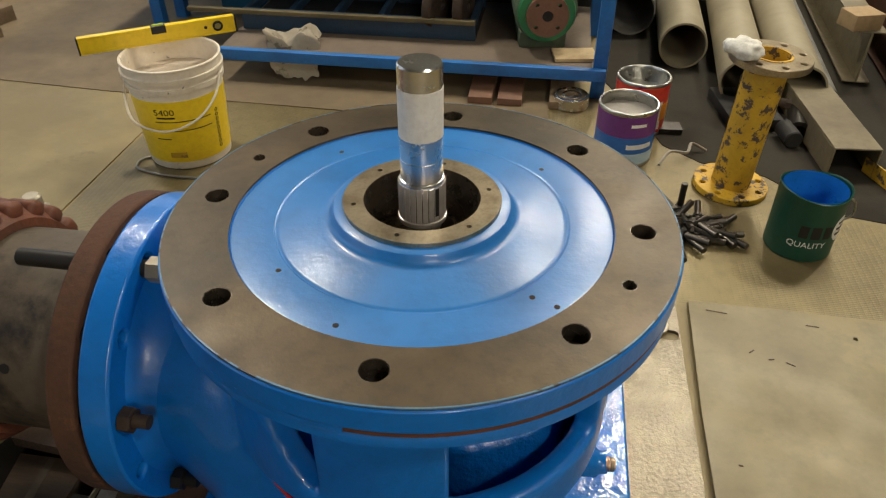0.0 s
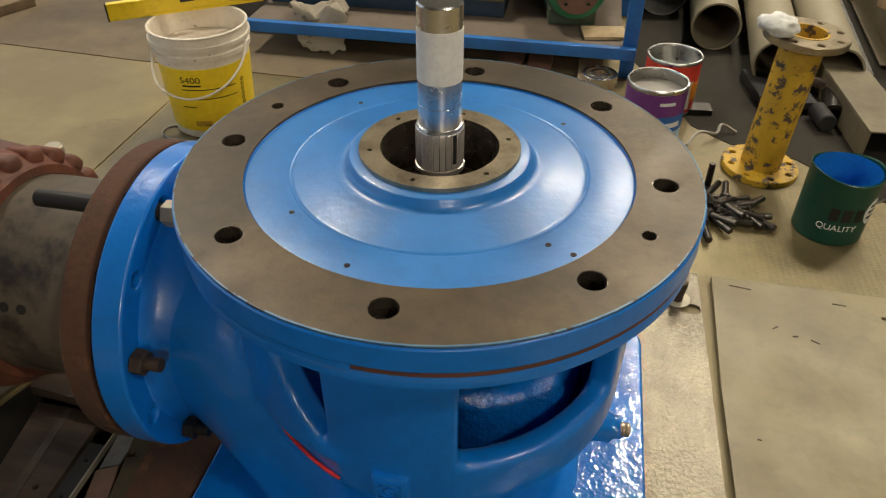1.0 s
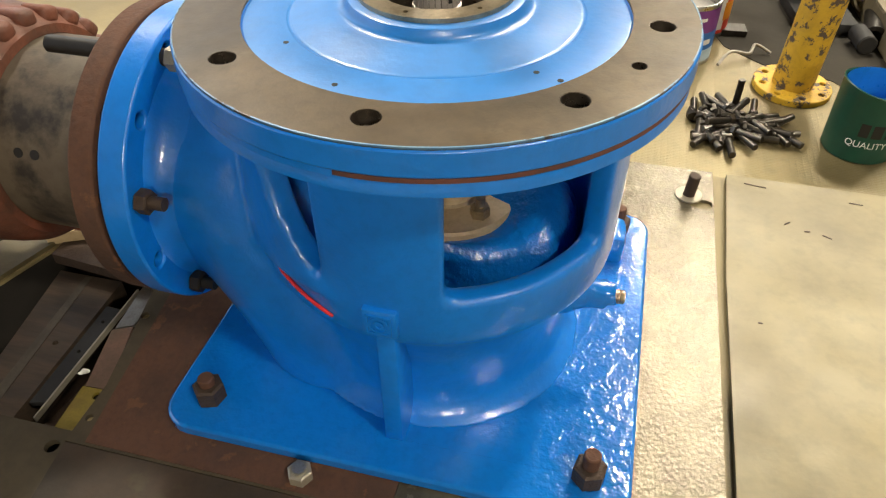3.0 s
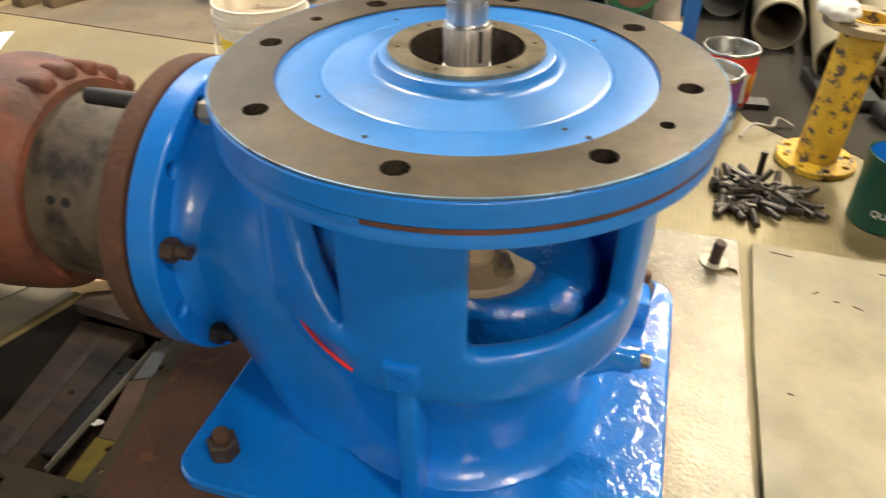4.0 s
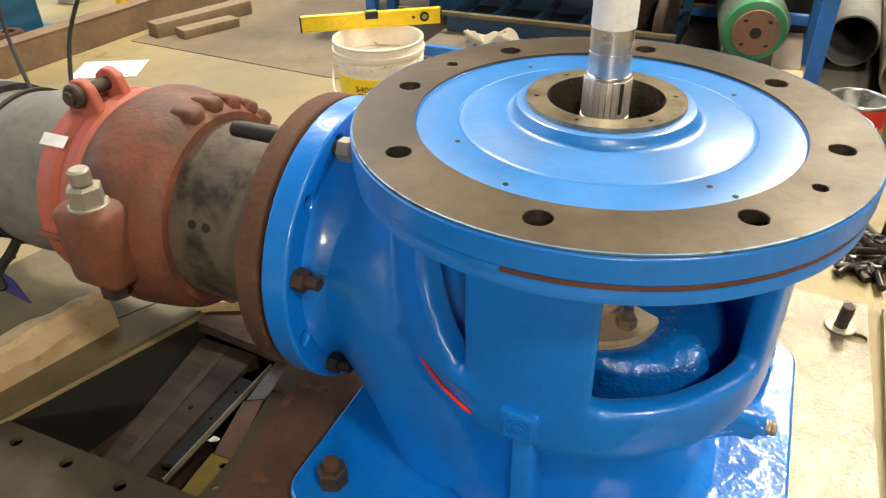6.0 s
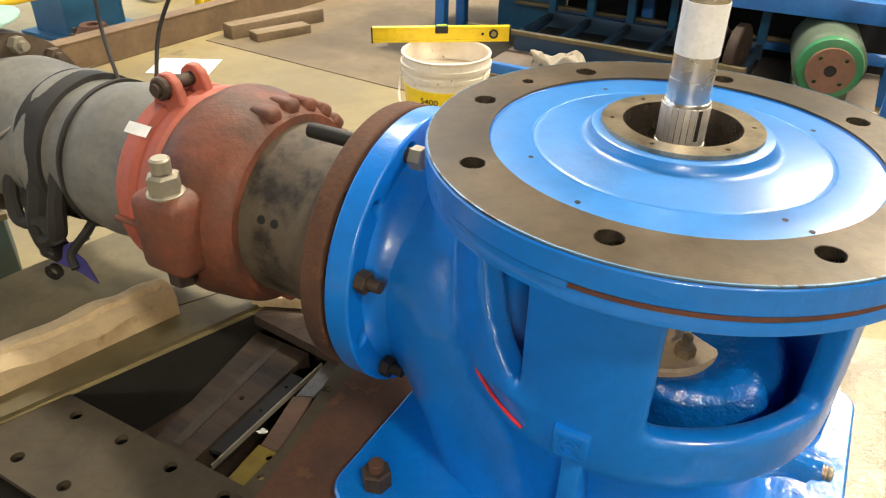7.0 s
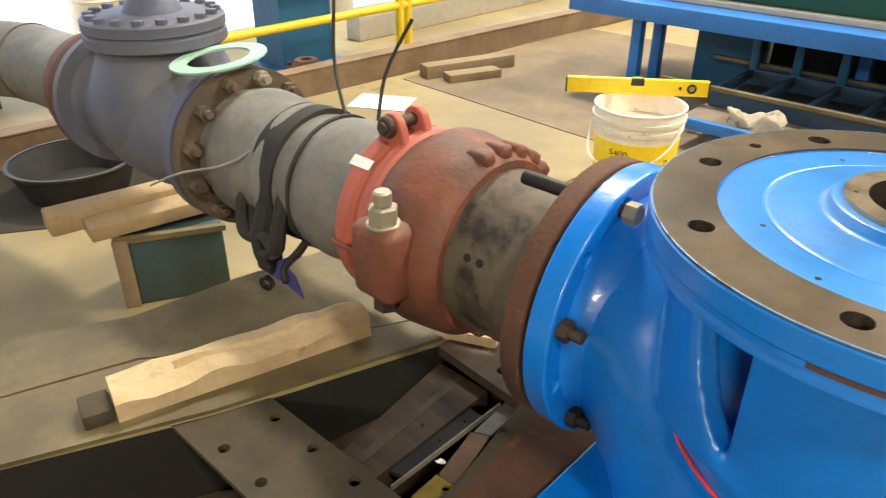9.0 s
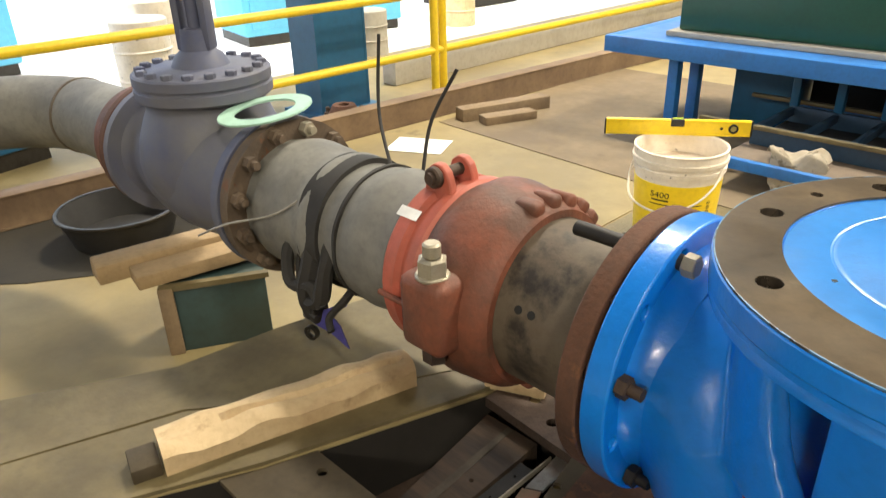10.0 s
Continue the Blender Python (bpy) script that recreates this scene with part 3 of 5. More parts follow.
foot = part("foot", put(plate(rounded_rect(-0.405, 0.378, -0.352, 0.394, 0.055), [circle(x, y, 0.02, 16) for x, y in ((-0.335, -0.285), (0.31, -0.285), (-0.335, 0.33), (0.31, 0.33))], 0.011, 0.036), Matrix.Identity(4)), BLUE_ROUGH, pump, "square blue foot, thickly brush-painted")
bv = foot.modifiers.new("worn", "BEVEL")
bv.width, bv.segments, bv.limit_method, bv.angle_limit = 0.005, 2, "ANGLE", radians(50)

part("rib", roughen(box(-0.020, 0.012, -0.292, -0.20, 0.030, 0.296, 0.007), 0.0015, 30), BLUE, pump)
pad = part("raised_pad", box(-0.034, 0.018, -0.3005, -0.28, 0.294, 0.345, 0.005), BLUE, pump)
part("cast_square", join(put(ring_bm(0.0045, 0.0075, 0, 0.003, 20), pose(-0.008, -0.300, 0.320, 90, 45, 0)), put(ring_bm(0.012, 0.015, 0, 0.003, 24), pose(-0.008, -0.300, 0.320, 90, 45, 0)), put(ring_bm(0.021, 0.026, 0, 0.003, 4), pose(-0.008, -0.300, 0.320, 90, 45, 0))), BLUE, pad)
for ang in (45, 135):
    part("rib", put(roughen(box(-0.016, 0.016, 0.20, 0.292, 0.03, 0.29, 0.007), 0.0015, 30), pose(0, 0, 0, 0, 0, ang - 90)), BLUE, pump)
part("pipe_boss", put(roughen(lathe([(0, 0.0), (0.052, 0.0), (0.040, 0.03), (0.030, 0.05), (0.025, 0.065), (0.024, 0.088), (0.018, 0.093), (0.017, 0.106), (0, 0.106)], 28), 0.007, 26), pose(0.205, -0.022, 0.180, 0, 90, 0)), BLUE_ROUGH, pump, "blue pipe boss", degrees=50)
part("pad_boss", put(roughen(box(0.24, 0.345, 0.20, 0.28, 0.03, 0.10, 0.014), 0.003, 24), pose(0, 0, 0, 0, 0, 4)), BLUE_ROUGH, pump)
part("plug", put(lathe([(0, 0.0), (0.0115, 0.0), (0.0115, 0.005), (0.0125, 0.006), (0.0125, 0.009), (0.0112, 0.010), (0.0120, 0.012), (0.0115, 0.017), (0.008, 0.019), (0, 0.018)], 24), pose(0.309, -0.022, 0.180, 0, 90, 0)), RING, pump, "tarnished brass plug end")

# mounting flange of the drum, gasket, motor flange
HOLES = [circle(0.30 * math.cos(radians(45 * k)), 0.30 * math.sin(radians(45 * k)), 0.0175, 28) for k in range(8)]
SMALL = [circle(x, y, 0.010, 18) for x, y in ((-0.278, 0.114), (0.276, -0.116))]
part("drum_flange", lathe([(0.258, 0.570), (0.292, 0.570), (0.318, 0.578), (0.344, 0.580), (0.349, 0.584), (0.349, 0.599), (0.347, 0.6025), (0.258, 0.6025)], 128, closed=True), BLUE, pump)
part("gasket", ring_bm(0.26, 0.3503, 0.6025, 0.610, 128, 0.001), GASKET, pump, "red-brown gasket squeezed between the flanges")
part("paint_bead", roughen(arc_block(0.340, 0.3512, 120, 266, 0.6018, 0.6108, 60), 0.0012, 60), BLUE, pump, "thick paint run over the gasket")
rim = part("motor_flange", plate(circle(0, 0, 0.352, 160), [*HOLES, *SMALL, circle(0, 0, 0.262, 120)], 0.610, 0.6445), BLUE, pump)
bv = rim.modifiers.new("worn", "BEVEL")
bv.width, bv.segments, bv.limit_method, bv.angle_limit = 0.0025, 2, "ANGLE", radians(50)
face = part("machined_face", plate(circle(0, 0, 0.3495, 160), [*HOLES, *SMALL, circle(0, 0, 0.263, 120)], 0.6445, 0.648), MACHINED, pump, "bare machined ring with scratches")
part("worn_rim", lathe([(0.3480, 0.6472), (0.3497, 0.6455), (0.3502, 0.6470), (0.3500, 0.6482), (0.3482, 0.6485)], 160, closed=True), WORN_EDGE, face, "chipped bright edge")
COVER = [(0.080, 0.612), (0.262, 0.612), (0.262, 0.6415), (0.2605, 0.6432), (0.258, 0.6436), (0.207, 0.6440), (0.2035, 0.6440), (0.2015, 0.6431), (0.1995, 0.6431), (0.1975, 0.6442), (0.194, 0.6446), (0.172, 0.6484), (0.150, 0.6516), (0.142, 0.6526), (0.136, 0.6531), (0.131, 0.6542), (0.1275, 0.6565), (0.125, 0.660), (0.1235, 0.6645), (0.1215, 0.6675), (0.118, 0.669), (0.080, 0.669)]
part("cover", lathe(COVER, 144, closed=True), BLUE_FACE, pump, "blue domed cover around the shaft", degrees=24)
ringp = part("seal_ring", plate(circle(0, 0, 0.1085, 96), [circle(0, 0, 0.080, 80)] + [circle(0.094 * math.cos(radians(60 * k + 20)), 0.094 * math.sin(radians(60 * k + 20)), 0.0035, 10) for k in range(6)], 0.669, 0.675), RING, pump, "bare brownish steel ring")
part("bore_wall", lathe([(0.0795, 0.674), (0.0795, 0.60), (0.072, 0.598), (0.072, 0.565), (0.0, 0.565)], 64), BORE, pump)
# Black discs stand in for the shade down the bolt holes.
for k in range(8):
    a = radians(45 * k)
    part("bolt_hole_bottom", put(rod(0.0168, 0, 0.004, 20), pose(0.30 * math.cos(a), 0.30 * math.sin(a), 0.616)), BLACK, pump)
for k in range(8):
    a = radians(45 * k)
    part("bolt_hole_sleeve", put(ring_bm(0.0166, 0.0174, 0.612, 0.6474, 28), pose(0.30 * math.cos(a), 0.30 * math.sin(a), 0)), BORE, pump)
for x, y in ((-0.278, 0.114), (0.276, -0.116)):
    part("bolt_hole_sleeve", put(ring_bm(0.0090, 0.0099, 0.612, 0.6474, 20), pose(x, y, 0)), BORE, pump)
# Flush black discs painted as the dark of small holes.
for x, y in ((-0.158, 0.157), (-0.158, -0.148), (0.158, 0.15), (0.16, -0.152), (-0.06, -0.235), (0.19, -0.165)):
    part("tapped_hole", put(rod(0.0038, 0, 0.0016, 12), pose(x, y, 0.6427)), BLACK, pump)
shaft = part("shaft", lathe([(0, 0.605), (0.026, 0.605), (0.026, 0.641), (0.0315, 0.642), (0.033, 0.644), (0.033, 0.6495), (0.0312, 0.651), (0.0312, 0.706), (0.0302, 0.709), (0.0285, 0.7095), (0.0285, 0.7385), (0.0280, 0.739), (0.0285, 0.7395), (0.0285, 0.866), (0.0265, 0.8685), (0, 0.8690)], 72), STEEL, pump, "bright turned steel shaft end")
part("painted_band", lathe([(0.0284, 0.771), (0.0291, 0.7715), (0.0292, 0.80), (0.0291, 0.838), (0.0284, 0.8385)], 72), WHITE_TAPE, shaft, "smeared white painted band")
for k in range(24):
    part("spline_tooth", put(box(0.0304, 0.0324, -0.0035, 0.0035, 0.652, 0.7045, 0.0005, 1), pose(0, 0, 0, 0, 0, 15 * k + 3)), SLEEVE, shaft)
part("end_collar", lathe([(0.0308, 0.6435), (0.0335, 0.6440), (0.0340, 0.6470), (0.0335, 0.6505), (0.0308, 0.6515)], 64, closed=True), SLEEVE, shaft, "bright chamfered collar")
# Black insert gives the key groove its shade.
part("keyway", put(box(0.0310, 0.0328, -0.0030, 0.0030, 0.660, 0.703), pose(0, 0, 0, 0, 0, -42)), BLACK, shaft)
seal = part("seal_plate", put(lathe([(0.03, 0.322), (0.118, 0.322), (0.118, 0.334), (0.114, 0.338), (0.055, 0.338), (0.05, 0.342), (0.045, 0.40), (0.03, 0.40)], 64, closed=True), Matrix.Translation((0.015, 0, 0))), SEAL, pump, "brown seal plate inside the drum")
for k in range(4):
    part("seal_bolt", put(join(hexagon(0.028, 0.338, 0.356, 0.002), rod(0.008, 0.356, 0.372, 12)), pose(0.015 + 0.085 * math.cos(radians(90 * k - 40)), 0.085 * math.sin(radians(90 * k - 40)), 0)), RING, seal)
part("shaft_sleeve", rod(0.028, 0.34, 0.60, 32), STEEL_DULL, pump)

# outlet flange, looking along -x
OUT = pose(0, 0, ZC, 0, -90, 0)


def bolt_circle(r, n, start, size):
    return [circle(r * math.cos(radians(start + 360 / n * k)), r * math.sin(radians(start + 360 / n * k)), size, 16) for k in range(n)]


outflange = part("outlet_flange", put(plate(circle(0, 0, FR, 96), [circle(0, 0, 0.15, 48)] + bolt_circle(BC, 12, 15, 0.0125), 0.400, 0.446), OUT), BLUE, pump)
bv = outflange.modifiers.new("worn", "BEVEL")
bv.width, bv.segments, bv.limit_method, bv.angle_limit = 0.004, 2, "ANGLE", radians(50)
part("neck_fillet", put(lathe([(0.15, 0.401), (0.214, 0.401), (0.203, 0.392), (0.193, 0.376), (0.187, 0.35), (0.15, 0.35)], 80, closed=True), OUT), BLUE, pump, degrees=60)


def on_outlet(angle, x, r=BC):
    """A place on the bolt circle; the angle is measured from the top towards -y."""
    a = radians(angle)
    return Vector((x, -r * math.sin(a), ZC + r * math.cos(a)))


for ang in (75, 135, -75, -135, 165):
    b = part("flange_bolt", put(join(hexagon(0.034, 0.0, 0.018, 0.002), rod(0.0105, 0.018, 0.040, 14)), along(on_outlet(ang, -0.398), on_outlet(ang, -0.2))), RUST_DARK if ang != 135 else BLACK_OXIDE, pump, "dark rusty flange bolt")
b = part("flange_bolt", put(join(hexagon(0.034, 0.022, 0.044, 0.002), rod(0.0115, -0.02, 0.022, 14)), along(on_outlet(18, -0.412), on_outlet(18, -0.2))), GALV, pump, "loose bright bolt, not yet tightened")
part("bolt_shank", put(rod(0.0135, -0.185, 0.021, 16, 0.001), along(on_outlet(18, -0.412), on_outlet(18, -0.2))), BLACK_OXIDE, b)
for fx, fy in ((-0.335, -0.285), (0.31, -0.285), (-0.335, 0.33), (0.31, 0.33)):
    nut = part("foot_nut", put(hexagon(0.046, 0.036, 0.070, 0.003), pose(fx, fy, 0, 0, 0, 17)), RUST_DARK, pump, "rusty foundation nut")
    part("stud_end", put(rod(0.0135, 0.07, 0.100 if fx > 0 else 0.088, 16, 0.002), pose(fx, fy, 0)), RUST, nut)
# red crayon stroke along the elbow seam
stroke = [(-0.190 + 0.108 * t, -0.236 - 0.045 * t ** 0.8, 0.330 - 0.03 * t) for t in [k / 10 for k in range(11)]]
mark = [(0.298 * math.cos(math.atan2(y, x)), 0.2945 * math.sin(math.atan2(y, x)), z) for x, y, z in stroke]
part("red_mark", sweep(mark, [0.0012] + [0.003] * 9 + [0.0022], 8), RED_PEN, pump, "red crayon stroke")

# ---- pipeline ----
PY = lambda x: -0.035 * max(0.0, (-x - 0.9))
line1 = thing("flanged_pipe_spool", pose(0, 0, 0), "short rusty brown pipe with a bolted end flange", "pipe")
fl = part("flange", put(plate(circle(0, 0, 0.2525, 96), [circle(0, 0, 0.15, 48)] + bolt_circle(BC, 12, 15, 0.0125), 0.456, 0.496), OUT), RUST, line1, "scaly dark brown flange")
bv = fl.modifiers.new("worn", "BEVEL")
bv.width, bv.segments, bv.limit_method, bv.angle_limit = 0.004, 2, "ANGLE", radians(50)
part("gasket", put(ring_bm(0.15, 0.195, 0.446, 0.456, 64), OUT), BLACK, line1)
part("hub", put(lathe([(0.15, 0.494), (0.188, 0.494), (0.181, 0.508), (0.173, 0.518), (0.15, 0.518)], 72, closed=True), OUT), RUST, line1)
part("pipe", put(lathe([(0.150, 0.480), (0.1715, 0.480), (0.1715, 0.86), (0.150, 0.86)], 96, closed=True), OUT), PIPE_BROWN, line1, "weathered brown pipe with dark smudges")
for a0, dz in ((0.015, 0.0), (-0.015, 0.0)):
    part("black_dot", put(rod(0.0085, 0, 0.0015, 14), along((-0.636 + a0, -0.171 * math.cos(radians(22)), ZC + 0.171 * math.sin(radians(22)) + dz), (-0.636 + a0, -1.1, ZC + 0.44))), BLACK, line1)

coupling = thing("grooved_pipe_coupling", pose(0, 0, 0), "faded red cast pipe coupling with bolted halves", "coupling")


def coupling_half(sign):
    prof = [(0.1725, 0.702), (0.188, 0.702), (0.191, 0.710), (0.197, 0.716), (0.208, 0.734), (0.213, 0.760), (0.221, 0.830), (0.219, 0.856), (0.206, 0.876), (0.200, 0.892), (0.1725, 0.892)]
    bm = bmesh.new()
    n = 40
    cols = []
    for k in range(n + 1):
        a = math.pi * k / n + (0.0 if sign > 0 else math.pi)
        cols.append([bm.verts.new((r * math.cos(a), r * math.sin(a), z)) for r, z in prof])
    m = len(prof)
    for c0, c1 in zip(cols, cols[1:]):
        for k in range(m):
            bm.faces.new((c0[k], c0[(k + 1) % m], c1[(k + 1) % m], c1[k]))
    bm.faces.new(cols[0])
    bm.faces.new(cols[-1])
    return put(bm, OUT @ pose(0, 0, 0, 0, 0, 90))


for sign in (1, -1):
    half = part("coupling_half", coupling_half(sign), RED, coupling, degrees=40)
    for k in range(12):
        a = 180 * (k + 0.5) / 12
        if k > 6:
            continue
        d = Vector((0, math.cos(radians(a)), sign * math.sin(radians(a))))
        c = Vector((-0.738, 0, ZC))
        bm = roughen(box(-0.019, 0.019, -0.028, 0.028, -0.03, 0.004, 0.012, 3), 0.003, 24)
        up = d
        side = Vector((1, 0, 0))
        m = Matrix((side.cross(up), side, up)).transposed().to_4x4()
        part("lug", put(bm, Matrix.Translation(c + 0.213 * d) @ m), RED, half, degrees=60)
for sy, up in ((-1, 0.0), (1, -0.055)):
    part("ear", roughen(box(-0.868, -0.755, min(sy * 0.17, sy * 0.262), max(sy * 0.17, sy * 0.262), ZC - 0.055 + up, ZC + 0.105 + up, 0.022, 3), 0.003, 20), RED, coupling, degrees=60)
    nut = part("bolt", join(put(rod(0.034, 0.100, 0.108, 24, 0.002), pose(-0.808, sy * 0.222, ZC + up)), put(hexagon(0.052, 0.108, 0.142, 0.004), pose(-0.808, sy * 0.222, ZC + up, 0, 0, 12)), put(rod(0.018, 0.142, 0.172, 18, 0.004), pose(-0.808, sy * 0.222, ZC + up))), GALV, coupling, "galvanised bolt and nut")
    part("bolt_tail", put(hexagon(0.046, -0.085, -0.052), pose(-0.808, sy * 0.222, ZC + up)), RUST_DARK, nut)

clamp = thing("pipe_clamp", pose(0, 0, 0), "red two-eared clamp ring tightened by a long bolt", "clamp")
part("band", put(lathe([(0.155, 0.894), (0.198, 0.894), (0.204, 0.902), (0.204, 0.924), (0.188, 0.932), (0.188, 0.948), (0.200, 0.956), (0.200, 0.988), (0.192, 0.998), (0.155, 0.998)], 96, closed=True), OUT), RED_BRIGHT, clamp)
for y0 in (-0.080, -0.012):
    ear = part("ear", put(plate([(-0.045, -0.03), (0.045, -0.03), (0.035, 0.035), (0.026, 0.058), (0.010, 0.070), (-0.010, 0.070), (-0.026, 0.058), (-0.035, 0.035)], [], -0.010, 0.010), pose(-0.946, y0 + 0.02, ZC + 0.180, 90, 0, 0)), RED_BRIGHT, clamp)
    e2 = ear.modifiers.new("worn", "BEVEL")
    e2.width, e2.segments, e2.limit_method = 0.004, 2, "ANGLE"
part("bolt", join(rod_between((-0.946, -0.095, ZC + 0.224), (-0.946, 0.030, ZC + 0.224), 0.013, 16), put(rod(0.023, 0, 0.018, 20, 0.004), along((-0.946, -0.070, ZC + 0.224), (-0.946, -0.2, ZC + 0.224)))), RUST_DARK, clamp)
part("white_sticker", put(box(-0.012, 0.012, -0.030, 0.030, 0, 0.0015), along(Vector((-0.972, -0.2005 * math.sin(radians(40)), ZC + 0.2005 * math.cos(radians(40)))), Vector((-0.972, -math.sin(radians(40)), ZC + math.cos(radians(40))))) @ pose(0, 0, 0, 0, 0, 90)), WHITE_PRINT, clamp)
part("seam", rod_between((-0.995, -0.203, ZC - 0.01), (-0.898, -0.203, ZC - 0.01), 0.007, 10), RED, clamp)

VX = -1.975
AX = lambda x: Vector((x, PY(x), ZC - 0.002 * max(0.0, -x - 1.0)))
line2 = thing("grey_pipe_run", pose(0, 0, 0), "dusty grey steel pipe with a bolted rusty flange", "pipe")
TILT2 = along(AX(-0.93), AX(-1.60))
L2 = (AX(-1.60) - AX(-0.93)).length
BUMPS = [(0.18, 0.0), (0.30, 0.010), (0.40, 0.002), (0.47, -0.004), (0.58, 0.011), (0.66, 0.001), (0.74, 0.010), (0.86, 0.012), (0.93, 0.002)]


def bulge(f):
    """Height of the wrapping over the pipe, a share f of the way along it."""
    for (f0, h0), (f1, h1) in zip(BUMPS, BUMPS[1:]):
        if f0 <= f <= f1:
            q = (f - f0) / (f1 - f0)
            return h0 + (h1 - h0) * q * q * (3 - 2 * q)
    return 0.0


WRAP = [(0.163 + bulge(0.02 + 0.93 * k / 80), L2 * (0.02 + 0.93 * k / 80)) for k in range(81)]
pipe2 = part("pipe", put(roughen(lathe([(0.148, 0), (0.163, 0), *WRAP, (0.163, L2 - 0.02), (0.148, L2 - 0.02)], 80, closed=True), 0.003, 14), TILT2), PIPE_GREY, line2, "dusty grey wrapped pipe", degrees=60)
vf = part("flange", put(plate(circle(0, 0, 0.218, 80), [circle(0, 0, 0.148, 40)], L2 - 0.036, L2), TILT2), RUST_GREY, line2)
for k in range(12):
    a = radians(30 * k + 15)
    part("flange_bolt", put(join(hexagon(0.036, L2 - 0.062, L2 - 0.036, 0.002), rod(0.011, L2 - 0.08, L2 - 0.06, 12)), TILT2 @ pose(0.193 * math.cos(a), 0.193 * math.sin(a), 0)), GALV if k in (3, 8) else RUST_GREY, vf)

valve = thing("gate_valve", pose(0, 0, 0), "dusty slate-blue flanged valve with a bolted round bonnet", "valve")
v0, v1 = AX(-1.612), AX(-2.30)
TV = along(v0, v1)
LV = (v1 - v0).length
part("near_flange", put(lathe([(0, 0), (0.218, 0), (0.220, 0.003), (0.220, 0.032), (0.17, 0.036), (0, 0.036)], 80), TV), VALVE_BLUE, valve)
part("far_flange", put(lathe([(0, LV - 0.036), (0.17, LV - 0.036), (0.218, LV - 0.032), (0.218, LV - 0.002), (0, LV)], 80), TV), VALVE_BLUE, valve)
part("body", put(lathe([(0, 0.02), (0.180, 0.03), (0.166, 0.050), (0.160, 0.075), (0.164, 0.11), (0.182, 0.18), (0.196, 0.26), (0.200, LV / 2), (0.196, LV - 0.26), (0.182, LV - 0.18), (0.164, LV - 0.11), (0.160, LV - 0.075), (0.166, LV - 0.05), (0.180, LV - 0.03), (0, LV - 0.02)], 72), TV), VALVE_BLUE, valve, degrees=60)
VC = AX(VX)
part("neck", put(lathe([(0, -0.13), (0.13, -0.12), (0.19, -0.06), (0.218, 0.0), (0.222, 0.05), (0.212, 0.11), (0.190, 0.17), (0.176, 0.20), (0.173, 0.225), (0.18, 0.235), (0, 0.235)], 72), Matrix.Translation(VC)), VALVE_BLUE, valve, degrees=60)
part("bonnet_flange", put(lathe([(0, 0.232), (0.196, 0.232), (0.200, 0.236), (0.200, 0.262), (0.194, 0.266), (0.194, 0.272), (0.200, 0.276), (0.200, 0.302), (0.194, 0.307), (0.15, 0.309), (0.14, 0.315), (0, 0.318)], 80), Matrix.Translation(VC)), VALVE_BLUE, valve)
for k in range(18):
    a = radians(20 * k)
    part("bonnet_bolt", put(hexagon(0.028, 0.306, 0.322, 0.002), pose(VC.x + 0.172 * math.cos(a), VC.y + 0.172 * math.sin(a), VC.z)), VALVE_BLUE, valve)
yoke = part("yoke", put(join(lathe([(0, 0.315), (0.085, 0.315), (0.07, 0.345), (0.05, 0.36), (0.045, 0.42), (0, 0.42)], 32), box(-0.05, -0.028, -0.03, 0.03, 0.36, 0.80, 0.006), box(0.028, 0.05, -0.03, 0.03, 0.36, 0.80, 0.006), rod(0.018, 0.4, 0.9, 20)), Matrix.Translation(VC) @ pose(0, 0, 0, 0, 0, 40)), VALVE_BLUE, valve)
line3 = thing("far_pipe_run", pose(0, 0, 0), "dusty grey pipe turning away behind the valve", "pipe")
part("flange", put(ring_bm(0.138, 0.216, LV + 0.006, LV + 0.040, 72, 0.003), TV), RUST, line3)
elb = spline([AX(-2.34), AX(-2.7), AX(-3.0) + Vector((0, -0.03, 0)), AX(-3.22) + Vector((0, -0.18, 0)), AX(-3.32) + Vector((0, -0.45, 0)), AX(-3.34) + Vector((0, -1.2, 0)), AX(-3.34) + Vector((0, -2.6, 0))], 8)
part("pipe", sweep(elb, 0.145, 48), PIPE_GREY, line3, degrees=60)
for i in (14, 36):
    part("weld_bead", put(ring_bm(0.140, 0.150, -0.006, 0.006, 48, 0.002), along(elb[i], elb[i + 1])), PIPE_BROWN, line3)
part("red_band", put(ring_bm(0.138, 0.190, LV + 0.04, LV + 0.14, 64, 0.004), TV), RED, line3)
gsk = thing("gasket_disc", pose(-1.665, PY(-1.66) + 0.0, ZC + 0.226, 5, -5, 20), "thin mint-green gasket ring lying on the flanges", "gasket")
part("gasket_ring", ring_bm(0.085, 0.13, 0, 0.006, 64, 0.001), MINT, gsk)

# ---- pit contents and left-hand floor ----
structure("slab_edge", plate([(-1.62, -1.36), (-1.44, -1.36), (-1.065, -0.50), (-0.868, 0.085), (-0.955, 0.10), (-1.16, -0.30), (-1.345, -0.53)], [], 0.0, 0.010), SLAB, "grimy worn steel strip along the pit", "steel strip")
structure("slab_plate", plate([(-1.97, -1.38), (-1.635, -1.38), (-1.36, -0.53), (-1.17, -0.295), (-0.962, 0.105), (-1.44, 0.155), (-1.505, -0.168), (-1.536, -0.459), (-1.717, -0.816)], [], 0.0, 0.007), SLAB, "dusty olive floor plate beside the pit", "floor plate")
